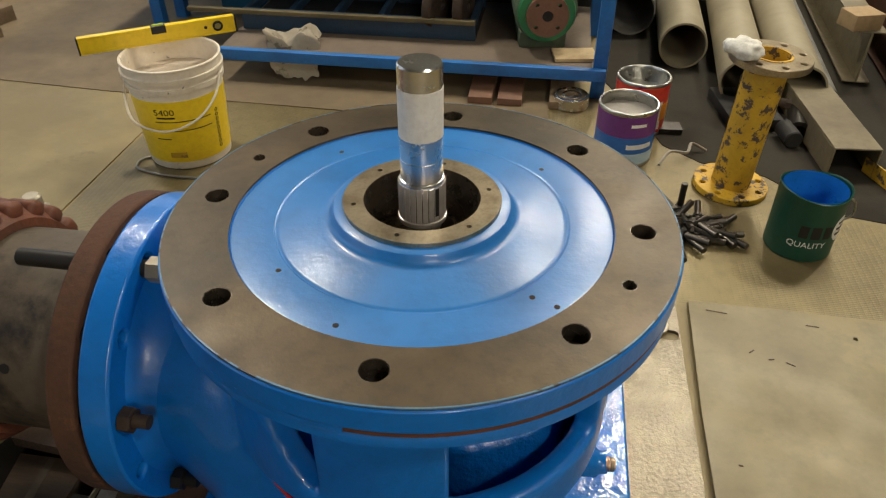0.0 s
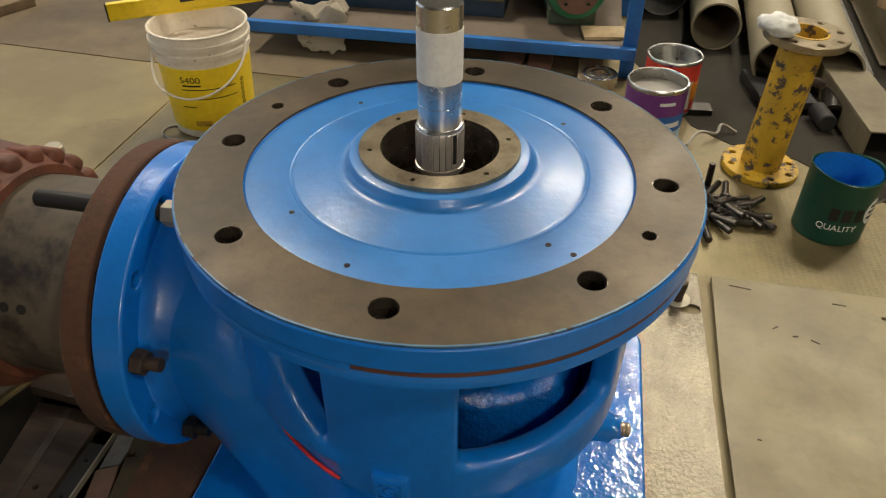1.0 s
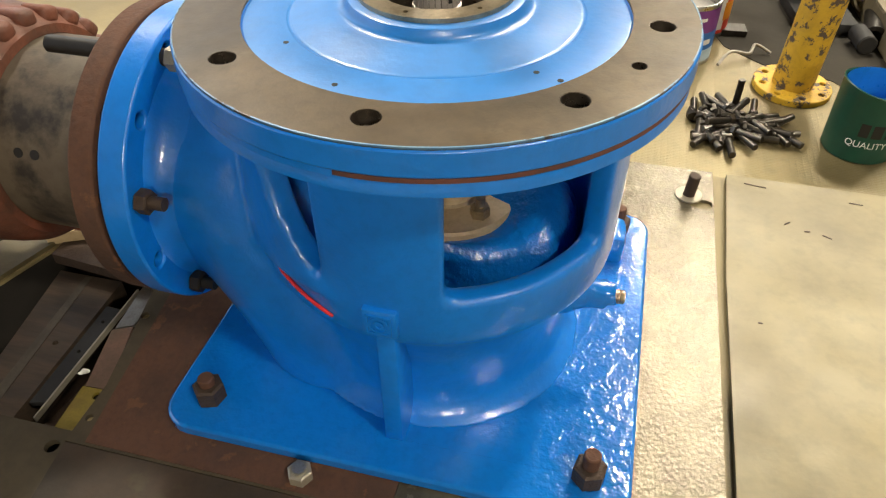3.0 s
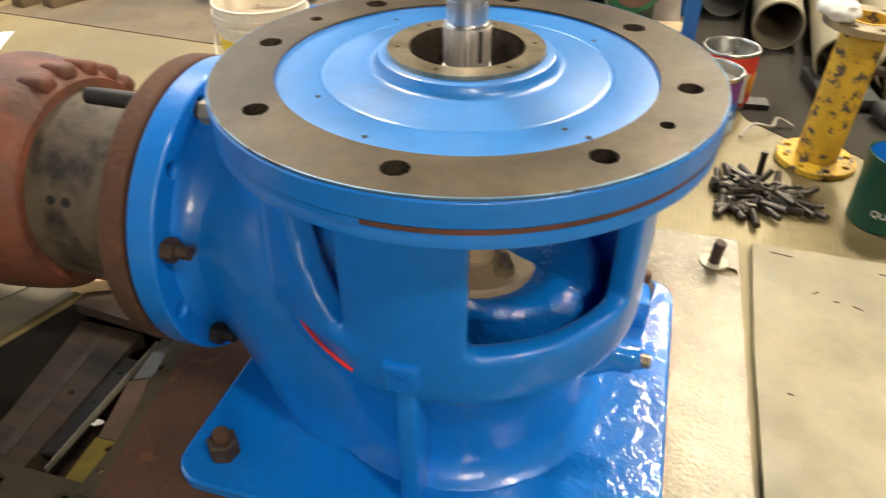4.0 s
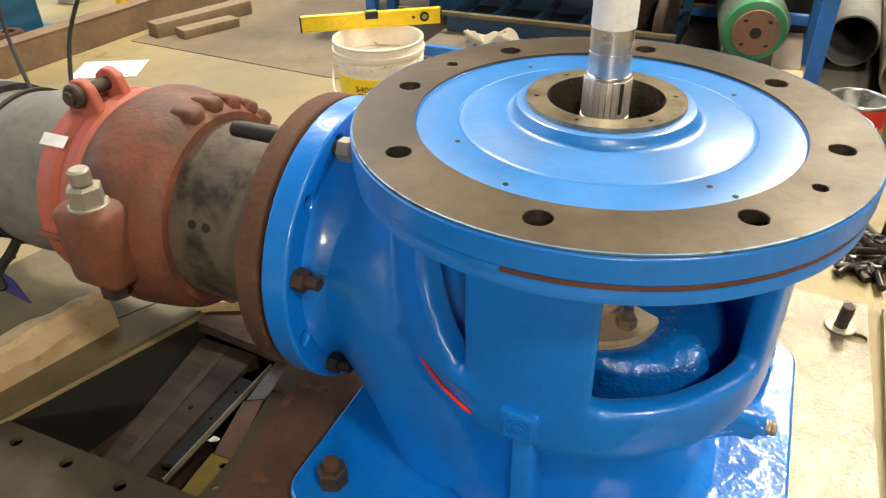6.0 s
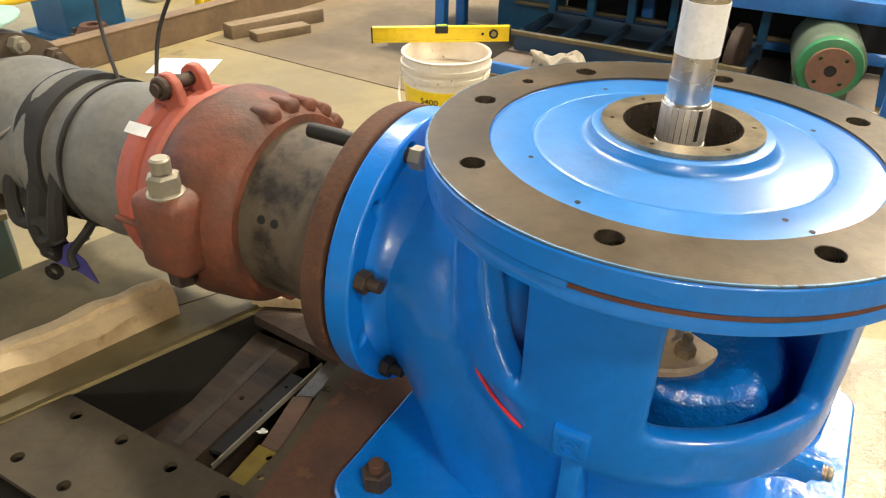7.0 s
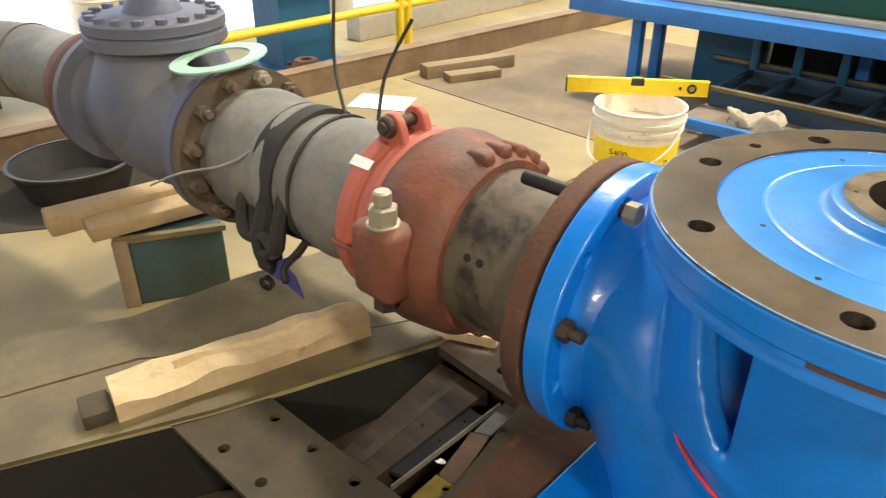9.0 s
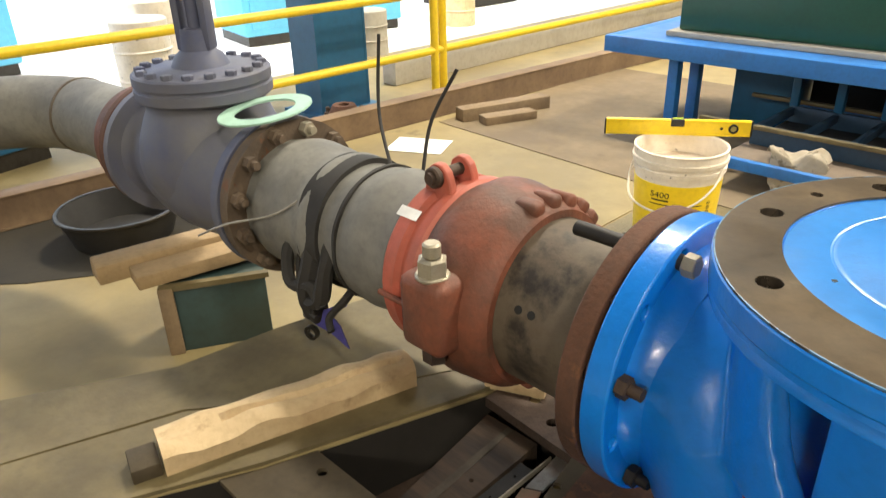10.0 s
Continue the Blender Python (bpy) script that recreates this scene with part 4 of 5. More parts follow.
structure("pit_cross_beam", plate([(-0.872, -0.005), (-0.598, -0.03), (-0.598, 0.11), (-0.872, 0.12)], [circle(-0.70, 0.03, 0.014, 16), circle(-0.78, 0.07, 0.014, 16)], -0.02, 0.006), RUST_DARK, "dark rusty cross member closing the pit", "steel beam")

drilled = thing("drilled_plate", pose(0, 0, 0), "olive steel plate with two rows of drilled holes, over the pit", "steel plate")
part("plate", plate([(-1.13, -0.585), (-0.52, -0.585), (-0.53, -0.385), (-1.02, -0.388)], [circle(x, y, 0.0125, 18) for x in (-0.96, -0.83, -0.70, -0.57) for y in (-0.42, -0.545)], -0.014, -0.002), OLIVE, drilled)
part("web", box(-1.20, -0.52, -0.50, -0.488, -0.22, -0.014), OLIVE, drilled)
part("lower_flange", box(-1.20, -0.52, -0.585, -0.40, -0.232, -0.22), OLIVE, drilled)

chan = thing("steel_channel", pose(0, 0, -0.03), "scuffed steel channel lying in the pit", "channel")
WEB = [(-0.856, -0.015), (-0.802, -0.375), (-0.697, -0.375), (-0.705, -0.015)]
part("web", plate(WEB, [circle(-0.735, -0.20, 0.006, 12)], -0.010, 0.0), CHANNEL, chan)
for (x0, y0), (x1, y1) in ((WEB[0], WEB[1]), (WEB[3], WEB[2])):
    q = 0.008 if x0 < -0.8 else -0.008
    part("side", plate([(x0, y0), (x0 + q, y0), (x1 + q, y1), (x1, y1)], [], -0.07, -0.0105), CHANNEL, chan)
part("grey_streak", plate([(-0.790, -0.02), (-0.775, -0.02), (-0.745, -0.36), (-0.768, -0.36)], [], 0.0, 0.0015), SLAB_DARK, chan)
strip = thing("black_bar", pose(0, 0, -0.027), "flat black steel bar with a bright edge in the pit", "bar")
part("bar", plate([(-0.692, -0.09), (-0.658, -0.09), (-0.660, -0.330), (-0.688, -0.338)], [circle(-0.674, -0.13, 0.004, 10), circle(-0.674, -0.21, 0.004, 10)], -0.012, 0.0), BLACK, strip)
part("bright_edge", plate([(-0.6575, -0.03), (-0.6540, -0.03), (-0.6562, -0.365), (-0.6595, -0.365)], [], -0.012, 0.001), GALV, strip, "bright bare edge")
tag = thing("painted_strip", pose(0, 0, -0.02), "steel strip with grey, worn red and yellow paint", "strip")
part("grey_end", plate([(-0.645, -0.02), (-0.604, -0.02), (-0.602, -0.128), (-0.634, -0.145)], [], -0.006, 0.0), STEEL_DULL, tag, "bare grey end")
part("red_middle", plate([(-0.638, -0.150), (-0.602, -0.132), (-0.560, -0.282), (-0.606, -0.284)], [], -0.006, 0.0), WORN_RED, tag, "worn red paint")
part("yellow_end", plate([(-0.610, -0.286), (-0.556, -0.284), (-0.553, -0.372), (-0.604, -0.384)], [circle(-0.572, -0.300, 0.008, 14)], -0.006, 0.0), BRACKET, tag, "olive yellow paint")
girder = thing("pit_girder", pose(-0.86, -0.2, -0.22, 0, 0, 80), "dark rusty girder deep in the pit", "girder")
part("web", box(-0.6, 0.25, -0.006, 0.006, -0.088, 0.088), RUST_DARK, girder)
part("flange", box(-0.6, 0.25, -0.04, 0.04, 0.088, 0.10), RUST_DARK, girder)
part("flange", box(-0.6, 0.25, -0.04, 0.04, -0.10, -0.088), RUST_DARK, girder)

timber = thing("timber_baulk", pose(-1.150, -0.356, 0.010, 0, 0, 75), "splintered pale timber baulk lying on the floor", "timber")
tb = bmesh.new()
bmesh.ops.create_grid(tb, x_segments=36, y_segments=10, size=0.5)
put(tb, Matrix.Diagonal((0.60, 0.115, 1, 1)))
r = bmesh.ops.extrude_face_region(tb, geom=tb.faces[:])
bmesh.ops.translate(tb, verts=[g for g in r["geom"] if isinstance(g, bmesh.types.BMVert)], vec=(0, 0, 0.055))
for v in tb.verts:
    if v.co.z > 0.03:
        v.co.z += 0.012 * noise.noise(v.co * 14) - 0.012 * max(0, abs(v.co.y) - 0.03) / 0.03
        if abs(v.co.y) < 0.007 and -0.16 < v.co.x < 0.28:
            v.co.z -= 0.02
        v.co.y += 0.008 * noise.noise(v.co * 9 + Vector((3, 1, 0)))
    if v.co.x > 0.27:
        v.co.x -= 3.0 * v.co.y ** 2
part("baulk", tb, WOOD, timber, degrees=25)
part("grey_block", box(-0.365, -0.305, -0.05, 0.03, 0.0, 0.035, 0.004), OLIVE, timber)
off = thing("wood_offcut", pose(-0.845, 0.08, 0.012, 0, 0, 25), "small pale wood offcut at the pit edge", "wood")
part("offcut", roughen(box(-0.075, 0.075, -0.03, 0.03, -0.01, 0.022, 0.004), 0.002, 30), WOOD, off)

base = BACK
crate = thing("steel_support_box", pose(-1.628, -0.232, 0.0, 0, 0, 62), "grimy teal steel box propping up the pipe", "support box")
part("shell", join(box(-0.13, 0.13, -0.10, 0.10, 0.0, 0.19, 0.004)), TEAL_DARK, crate)
part("corner_post", box(-0.143, -0.105, -0.112, -0.085, 0.0, 0.20, 0.003), WOOD_OLD, crate)
part("rim", join(box(-0.14, 0.14, -0.11, -0.09, 0.19, 0.205), box(-0.14, 0.14, 0.09, 0.11, 0.19, 0.205)), SLAB, crate)
for k, (bx, by, bz, bl) in enumerate(((-1.727, -0.300, 0.205, 0.40), (-1.627, -0.260, 0.205, 0.36))):
    w = thing("wooden_packer", pose(bx, by, bz, 0, 0, 80), "rough pale timber packer under the valve", "timber", "packers")
    part("packer", roughen(box(-bl / 2, bl / 2, -0.045, 0.045, 0, 0.055 if k == 0 else 0.04, 0.006), 0.003, 18, k), WOOD_MID, w)
structure("oil_patch", plate([(-3.0, -0.60), (-2.93, -0.20), (-2.62, 0.10), (-2.2, 0.10), (-2.24, -0.22), (-2.22, -0.36), (-2.34, -0.55), (-2.5, -0.72)], [], 0.0, 0.003), NEAR_BLACK_FLOOR, "dark floor patch below the valve", "floor")
tub = thing("dark_tub", pose(-2.45, -0.17, 0.003), "dark round tub standing below the valve", "tub")
part("tub", lathe([(0, 0.01), (0.17, 0.01), (0.205, 0.11), (0.21, 0.12), (0.20, 0.12), (0.165, 0.02), (0, 0.02)], 48), BLACK, tub)
part("rim", ring_bm(0.203, 0.216, 0.112, 0.124, 48, 0.003), DARK_STEEL, tub, "rolled rim")

base = NEAR
# straps and wires round the grey pipe
for sx, w in ((-1.300, 0.078), (-1.195, 0.010)):
    st = thing("black_strap", TILT2 @ pose(0, 0, -0.93 - sx), "black webbing strap tied round the pipe", "strap", "straps")
    part("loop", roughen(ring_bm(0.156, 0.172, -w / 2, w / 2, 64, 0.001), 0.003, 16), STRAP, st)
tail = thing("dangling_strap", pose(-1.300, -0.172, 0.335), "tangle of black straps hanging from the pipe", "strap")
part("webbing", join(sweep(spline([(0, 0.03, 0.02), (0.005, 0.0, -0.06), (-0.012, -0.01, -0.13), (0.0, 0.0, -0.20)], 6), [0.030] * 18 + [0.026], 8), sweep(spline([(0.03, 0.03, 0.02), (0.045, 0.01, -0.07), (0.03, 0.0, -0.16)], 6), 0.012, 8), sweep(spline([(-0.05, 0.02, 0.0), (-0.055, 0.0, -0.08), (-0.03, -0.02, -0.17), (0.03, -0.02, -0.19)], 6), 0.008, 8)), STRAP, tail)
for k, (w, pts) in enumerate(((0.020, [(0.06, 0.03, 0.03), (0.075, -0.01, -0.05), (0.05, -0.02, -0.13), (-0.02, -0.01, -0.16)]), (0.016, [(-0.08, 0.02, 0.02), (-0.09, -0.01, -0.06), (-0.05, -0.03, -0.12), (0.02, -0.02, -0.10), (0.06, -0.02, -0.15)]), (0.010, [(0.10, 0.06, -0.10), (0.085, 0.03, -0.14), (0.05, 0.0, -0.19), (0.07, -0.01, -0.22)]))):
    strap = put(sweep(spline(pts, 6), w, 8), Matrix.Identity(4))
    part("loose_end", roughen(strap, 0.006, 18, k), STRAP, tail)
part("ratchet", join(box(-0.03, 0.03, -0.025, 0.02, -0.21, -0.17, 0.006), put(ring_bm(0.012, 0.02, -0.006, 0.006, 24), pose(0.0, -0.02, -0.245, 90, 0, 20))), DARK_STEEL, tail)
part("cloth", roughen(put(plate([(0.0, -0.02), (0.06, -0.035), (0.135, -0.075), (0.09, -0.01), (0.05, 0.02), (0.11, 0.055), (0.10, 0.065), (0.03, 0.03)], [], -0.003, 0.003), pose(0.01, -0.01, -0.20, 70, 0, 20) @ Matrix.Diagonal((0.8, 0.8, 1, 1))), 0.006, 12), NAVY, tail, "torn navy blue cloth")
for k, pts in enumerate(([(-1.13, 0.05, 0.50), (-1.155, -0.09, 0.475), (-1.19, -0.165, 0.34), (-1.18, -0.13, 0.22)], [(-1.20, 0.02, 0.505), (-1.33, 0.10, 0.60), (-1.36, 0.14, 0.78)], [(-1.13, 0.06, 0.50), (-1.16, 0.12, 0.60), (-1.12, 0.17, 0.72)])):
    wr = thing("black_cable", pose(0, 0, 0), "thin black cable looped over the pipe", "cable", "cables")
    part("cable", sweep(spline(pts, 10), 0.0045, 8), STRAP, wr)
wr = thing("tie_wire", pose(0, 0, 0), "thin grey tie wire", "wire")
part("wire", sweep(spline([(-1.62, -0.30, 0.30), (-1.50, -0.27, 0.36), (-1.38, -0.20, 0.40), (-1.33, -0.10, 0.46)], 8), 0.003, 6), ROPE, wr)

base = BACK
junk = thing("rusty_hub", pose(-3.02, 1.28, 0.0, 0, 0, 20), "rusty worn hub lying beside the column", "scrap")
part("hub", lathe([(0.03, 0.0), (0.13, 0.0), (0.135, 0.03), (0.09, 0.05), (0.06, 0.10), (0.03, 0.10)], 32, closed=True), RUST, junk)
for k in range(6):
    part("stud", put(rod(0.012, 0.03, 0.075, 10), pose(0.105 * math.cos(radians(60 * k)), 0.105 * math.sin(radians(60 * k)), 0)), RUST_DARK, junk)
wrapper = tagged(part("plastic_wrapper", roughen(put(lathe([(0, -0.016), (0.010, -0.013), (0.017, -0.005), (0.019, 0.003), (0.012, 0.012), (0, 0.016)], 18), Matrix.Diagonal((1.5, 0.7, 0.6, 1))), 0.010, 60), RAG_WHITE, degrees=20), "crumpled white plastic wrapper in the pit", "wrapper")
wrapper.matrix_world = NEAR @ pose(-0.622, -0.262, -0.012, 0, 0, 30) @ Matrix.Scale(0.38, 4)
# Pale crumpled strip added to imitate a row of bluish glints.
film = roughen(put(box(-0.30, 0.30, -0.05, 0.05, 0.0, 0.02, 0.004), Matrix.Identity(4)), 0.004, 20)
bmesh.ops.subdivide_edges(film, edges=film.edges[:], cuts=3)
glint_film = tagged(part("plastic_film", roughen(film, 0.02, 12), PALE_LABEL, degrees=15), "crumpled pale blue strip added for glints beyond the floor beam", "plastic film")
glint_film.matrix_world = BACK @ pose(-3.12, -0.25, 0.012, 0, 0, 84)

# ---- bucket with level ----
bucket = thing("plastic_bucket", pose(-0.995, 1.135, 0.004) @ Matrix.Diagonal((1.02, 1.02, 0.87, 1)), "yellow and white plastic bucket, stained with filler", "bucket")
part("shell", lathe([(0, 0.0), (0.122, 0.0), (0.126, 0.004), (0.1395, 0.300), (0.146, 0.302), (0.147, 0.318), (0.142, 0.320), (0.142, 0.336), (0.150, 0.338), (0.151, 0.352), (0.145, 0.354), (0.145, 0.378), (0.148, 0.381), (0.148, 0.386), (0.143, 0.388), (0.139, 0.384), (0.137, 0.352), (0.120, 0.008), (0, 0.008)], 72), PLASTIC_WHITE, bucket)
part("label", lathe([(0.1245, 0.030), (0.1278, 0.031), (0.1392, 0.272), (0.1372, 0.273)], 72), YELLOW, bucket, "glossy yellow printed sleeve")
part("dried_filler", roughen(lathe([(0, 0.30), (0.05, 0.303), (0.10, 0.300), (0.1335, 0.306)], 40), 0.004, 20), PLASTER, bucket, "dried pale filler")
part("handle", sweep(spline([(0.148, 0.0, 0.33), (0.150, -0.06, 0.27), (0.11, -0.125, 0.21), (0.02, -0.158, 0.175), (-0.08, -0.146, 0.20), (-0.136, -0.07, 0.26), (-0.149, 0.0, 0.33)], 8), 0.004, 8), PLASTIC_WHITE, bucket)
FRONT = -62


def bucket_print(bm, angle, height, mat=INK, name="print"):
    return part(name, wrap(bm, 0.1278 + 0.0473 * (height - 0.031) + 0.0006, angle, height, 0.0473), mat, bucket)


bucket_print(text_mesh("5400", 0.032, 0.0004), FRONT - 22, 0.232)
bucket_print(flat_bar(0.055, 0.006, 0.0006), FRONT - 21, 0.212)
for h, w, a in ((0.196, 0.17, 0), (0.160, 0.17, 0), (0.128, 0.045, -30)):
    bucket_print(flat_bar(w, 0.003, 0.0006, 16), FRONT + a, h, name="printed_line")
for k in range(9):
    bucket_print(join(put(ring_bm(0.004, 0.0065, 0, 0.0006, 12), Matrix.Identity(4))), FRONT + 46, 0.06 + 0.018 * k, name="printed_mark")
bucket_print(flat_bar(0.05, 0.022, 0.0006), FRONT - 16, 0.062, YELLOW_WORN, "small_print")

level = thing("spirit_level", pose(-1.06, 1.215, 0.341, 0, 0, 35), "yellow spirit level laid across the bucket rim", "spirit level")
part("body", join(box(-0.235, 0.235, -0.011, 0.011, 0.0, 0.008, 0.001), box(-0.235, 0.235, -0.011, 0.011, 0.044, 0.052, 0.001), box(-0.235, 0.235, -0.008, 0.008, 0.008, 0.044)), YELLOW, level)
for sx in (-1, 1):
    part("end_cap", box(min(sx * 0.235, sx * 0.240), max(sx * 0.235, sx * 0.240), -0.012, 0.012, -0.0005, 0.0525, 0.001), INK, level)
part("vial_window", box(-0.022, 0.022, -0.0125, 0.0125, 0.030, 0.054, 0.002), INK, level)
part("vial", put(rod(0.006, -0.017, 0.017, 16), pose(0, 0, 0.0525, 0, 90, 0)), material("vial_green", (0.45, 0.60, 0.08), 0.15), level)
part("round_vial", join(put(ring_bm(0.010, 0.016, -0.0125, 0.0125, 28, 0.001), pose(0.180, 0, 0.026, 90, 0, 0))), INK, level)
part("vial_glass", put(rod(0.0098, -0.009, 0.009, 20), pose(0.180, 0, 0.026, 90, 0, 0)), material("vial_amber", (0.40, 0.34, 0.12), 0.15), level)
part("hang_hole", put(rod(0.005, -0.0092, 0.0092, 14), pose(0.142, 0, 0.026, 90, 0, 0)), INK, level)

wire = thing("cable_offcut", pose(-1.06, 1.05, 0.006), "loop of grey cable on the floor", "cable")
part("cable", sweep(spline([(0.02, 0.03, 0.003), (-0.06, 0.0, 0.003), (-0.05, -0.06, 0.003), (0.06, -0.09, 0.003), (0.2, -0.09, 0.003)], 8), 0.004, 8), ROPE, wire)


# ---- tins ----
def tin(name, m, label, bands, inside, r=0.0845, h=0.19, lid=True):
    t = thing(name, m, label, "paint tin", "paint tins")
    part("can", lathe([(0, 0.0), (r - 0.003, 0.0), (r, 0.003), (r, 0.008), (r - 0.002, 0.010), (r - 0.002, h - 0.012), (r, h - 0.010), (r + 0.001, h - 0.004), (r - 0.001, h), (r - 0.006, h), (r - 0.008, h - 0.006), (r - 0.006, h - 0.012), (r - 0.004, 0.004), (0, 0.004)], 64), TIN, t)
    for z0, z1, mat in bands:
        part("label_band", lathe([(r - 0.002, z0), (r - 0.0008, z0 + 0.0005), (r - 0.0008, z1 - 0.0005), (r - 0.002, z1)], 64), mat, t)
    part("paint", roughen(lathe([(0, inside[0]), (r * 0.5, inside[0]), (r - 0.005, inside[0] + 0.002)], 40), 0.001, 30), inside[1], t)
    return t


blue_tin = tin("paint_tin", pose(0.418, 1.32, 0.004), "open paint tin with a purple and blue label", [(0.012, 0.05, PALE_LABEL), (0.05, 0.105, LABEL_BLUE), (0.105, 0.176, PURPLE)], (0.150, GREY_PAINT), 0.094)
part("printed_words", wrap(flat_bar(0.05, 0.010, 0.0006), 0.0935, -70, 0.148), WHITE_PRINT, blue_tin)
part("printed_words", wrap(flat_bar(0.09, 0.016, 0.0006), 0.0935, -62, 0.075), WHITE_PRINT, blue_tin)
red_tin = tin("paint_tin", pose(0.480, 1.535, 0.004), "open paint tin with a red label, grey inside", [(0.012, 0.178, RED_LABEL)], (0.135, TIN), 0.090)
part("orange_patch", wrap(flat_bar(0.05, 0.06, 0.0008), 0.0895, -30, 0.085), ORANGE_LABEL, red_tin)
part("white_patch", wrap(flat_bar(0.03, 0.10, 0.0006), 0.0895, -52, 0.075), WHITE_PRINT, red_tin)
green_can = thing("paint_can", pose(0.872, 0.885, 0.004), "dark green paint can, blue paint inside, bent rim", "paint can")
gc = lathe([(0, 0.0), (0.083, 0.0), (0.086, 0.004), (0.086, 0.184), (0.088, 0.188), (0.086, 0.190), (0.083, 0.186), (0.082, 0.02)], 64)
for v in gc.verts:
    if v.co.z > 0.15:
        v.co.z += 0.006 * math.sin(math.atan2(v.co.y, v.co.x) * 2 + 1.2)
        v.co.x *= 1.02
part("can", gc, GREEN_DARK, green_can)
part("inner_wall", lathe([(0.0815, 0.186), (0.0805, 0.03), (0, 0.028)], 64), CAN_BLUE, green_can, "blue paint coating the inside")
part("grip", put(sweep(spline([(0.085, 0.0, 0.03), (0.115, 0.0, 0.01), (0.118, 0.0, -0.03), (0.088, 0.0, -0.05)], 6), 0.003, 8), pose(0, 0, 0.13, 0, 0, 5)), TIN, green_can)
part("words", wrap(text_mesh("QUALITY", 0.024, 0.0004), 0.0868, -96, 0.055), WHITE_PRINT, green_can)
for k, w in enumerate((0.022, 0.024, 0.020)):
    part("brand_shape", wrap(flat_bar(w, 0.036, 0.0006), 0.0868, -106 + 20 * k, 0.095), INK, green_can)
lab = lathe([(0, 0), (0.034, 0), (0.034, 0.0008), (0, 0.0008)], 32)
part("round_label", wrap(put(lab, Matrix.Diagonal((0.8, 1.1, 1, 1))), 0.0868, -38, 0.10), WHITE_PRINT, green_can, "white round label")
for k in range(3):
    part("label_text", wrap(flat_bar(0.03 - 0.006 * (k == 0), 0.006, 0.0016), 0.0868, -38, 0.118 - 0.017 * k), INK, green_can)

# ---- yellow flanged pipe ----
yp = thing("flanged_pipe_stub", pose(0.738, 1.165, 0.004, 1, 2, 0), "short chipped yellow pipe standing on its flange", "pipe")
part("tube", lathe([(0.050, 0.0), (0.057, 0.0), (0.057, 0.43), (0.050, 0.43)], 64, closed=True), YELLOW_WORN, yp)
for z0, mat in ((0.0, YELLOW_WORN), (0.408, RING)):
    f = part("flange", plate(circle(0, 0, 0.110, 64), [circle(0, 0, 0.0505, 40)] + bolt_circle(0.088, 8, 12, 0.009), z0, z0 + 0.020), mat, yp)
    e2 = f.modifiers.new("worn", "BEVEL")
    e2.width, e2.segments, e2.limit_method = 0.002, 1, "ANGLE"
part("nozzle", put(join(rod(0.012, 0.05, 0.085, 16), rod(0.015, 0.075, 0.088, 6)), pose(0, 0, 0.30, 0, 90, -15)), RUST_DARK, yp)


def crumple(w, h, seed, fold=0.05, n=22):
    bm = bmesh.new()
    bmesh.ops.create_grid(bm, x_segments=n, y_segments=n, size=0.5)
    put(bm, Matrix.Diagonal((w, h, 1, 1)))
    for v in bm.verts:
        o = Vector((seed, seed * 2.3, seed * 0.7))
        v.co += Vector((0.35, 0.35, 1)) * fold * (noise.noise(v.co * 11 + o) + 0.5 * noise.noise(v.co * 26 + o))
        v.co.x *= 1 - 0.25 * abs(noise.noise(v.co * 5 + o))
    return bm


def cloth(name, bm, mat, m, label):
    ob = tagged(part(name, bm, mat, degrees=70), label, "rag")
    ob.matrix_world = base @ m
    sd = ob.modifiers.new("thickness", "SOLIDIFY")
    sd.thickness = 0.0025
    sd = ob.modifiers.new("soft", "SUBSURF")
    sd.levels = sd.render_levels = 1
    return ob


ball = bmesh.new()
bmesh.ops.create_icosphere(ball, subdivisions=4, radius=0.045)
put(ball, Matrix.Diagonal((1.25, 0.95, 0.62, 1)))
for v in ball.verts:
    n1 = noise.noise(v.co * 30) + 0.6 * noise.noise(v.co * 70)
    v.co *= 1 + 0.22 * n1 - 0.25 * max(0.0, noise.noise(v.co * 45 + Vector((4, 2, 9))))
rag2 = tagged(part("cleaning_rag", ball, RAG_WHITE, degrees=50), "crumpled white rag on the pipe flange", "rag")
rag2.matrix_world = BACK @ pose(0.670, 1.120, 0.458, 0, 0, -25)
hang = crumple(0.25, 0.24, 7.0, 0.045, 30)
for v in hang.verts:
    if v.co.y < 0.02:
        d = 0.02 - v.co.y
        v.co = Vector((v.co.x * (1 - 1.8 * d) + 0.02, 0.02 - 0.25 * d, v.co.z * 0.6 - d * 0.95))
cloth("soiled_rag", hang, RAG, pose(-0.84, 1.735, 0.158, 0, 0, 6), "crumpled soiled rag hanging over the shelf edge")

# ---- bearing, bolts ----
bear = thing("ball_bearing", pose(0.250, 1.665, 0.004), "steel ball bearing lying on the floor", "bearing")
part("outer_race", ring_bm(0.052, 0.064, 0, 0.045, 56, 0.003), STEEL, bear)
part("inner_race", ring_bm(0.026, 0.036, 0, 0.045, 48, 0.002), STEEL, bear)
part("cage", ring_bm(0.037, 0.051, 0.008, 0.036, 48), RING, bear)


def bolt_parts(t, length, r, mat):
    part("head", hexagon(r * 3.0, 0, r * 1.25, 0.0015), mat, t)
    part("shank", rod(r, r * 1.25, length, 14, 0.001), mat, t)


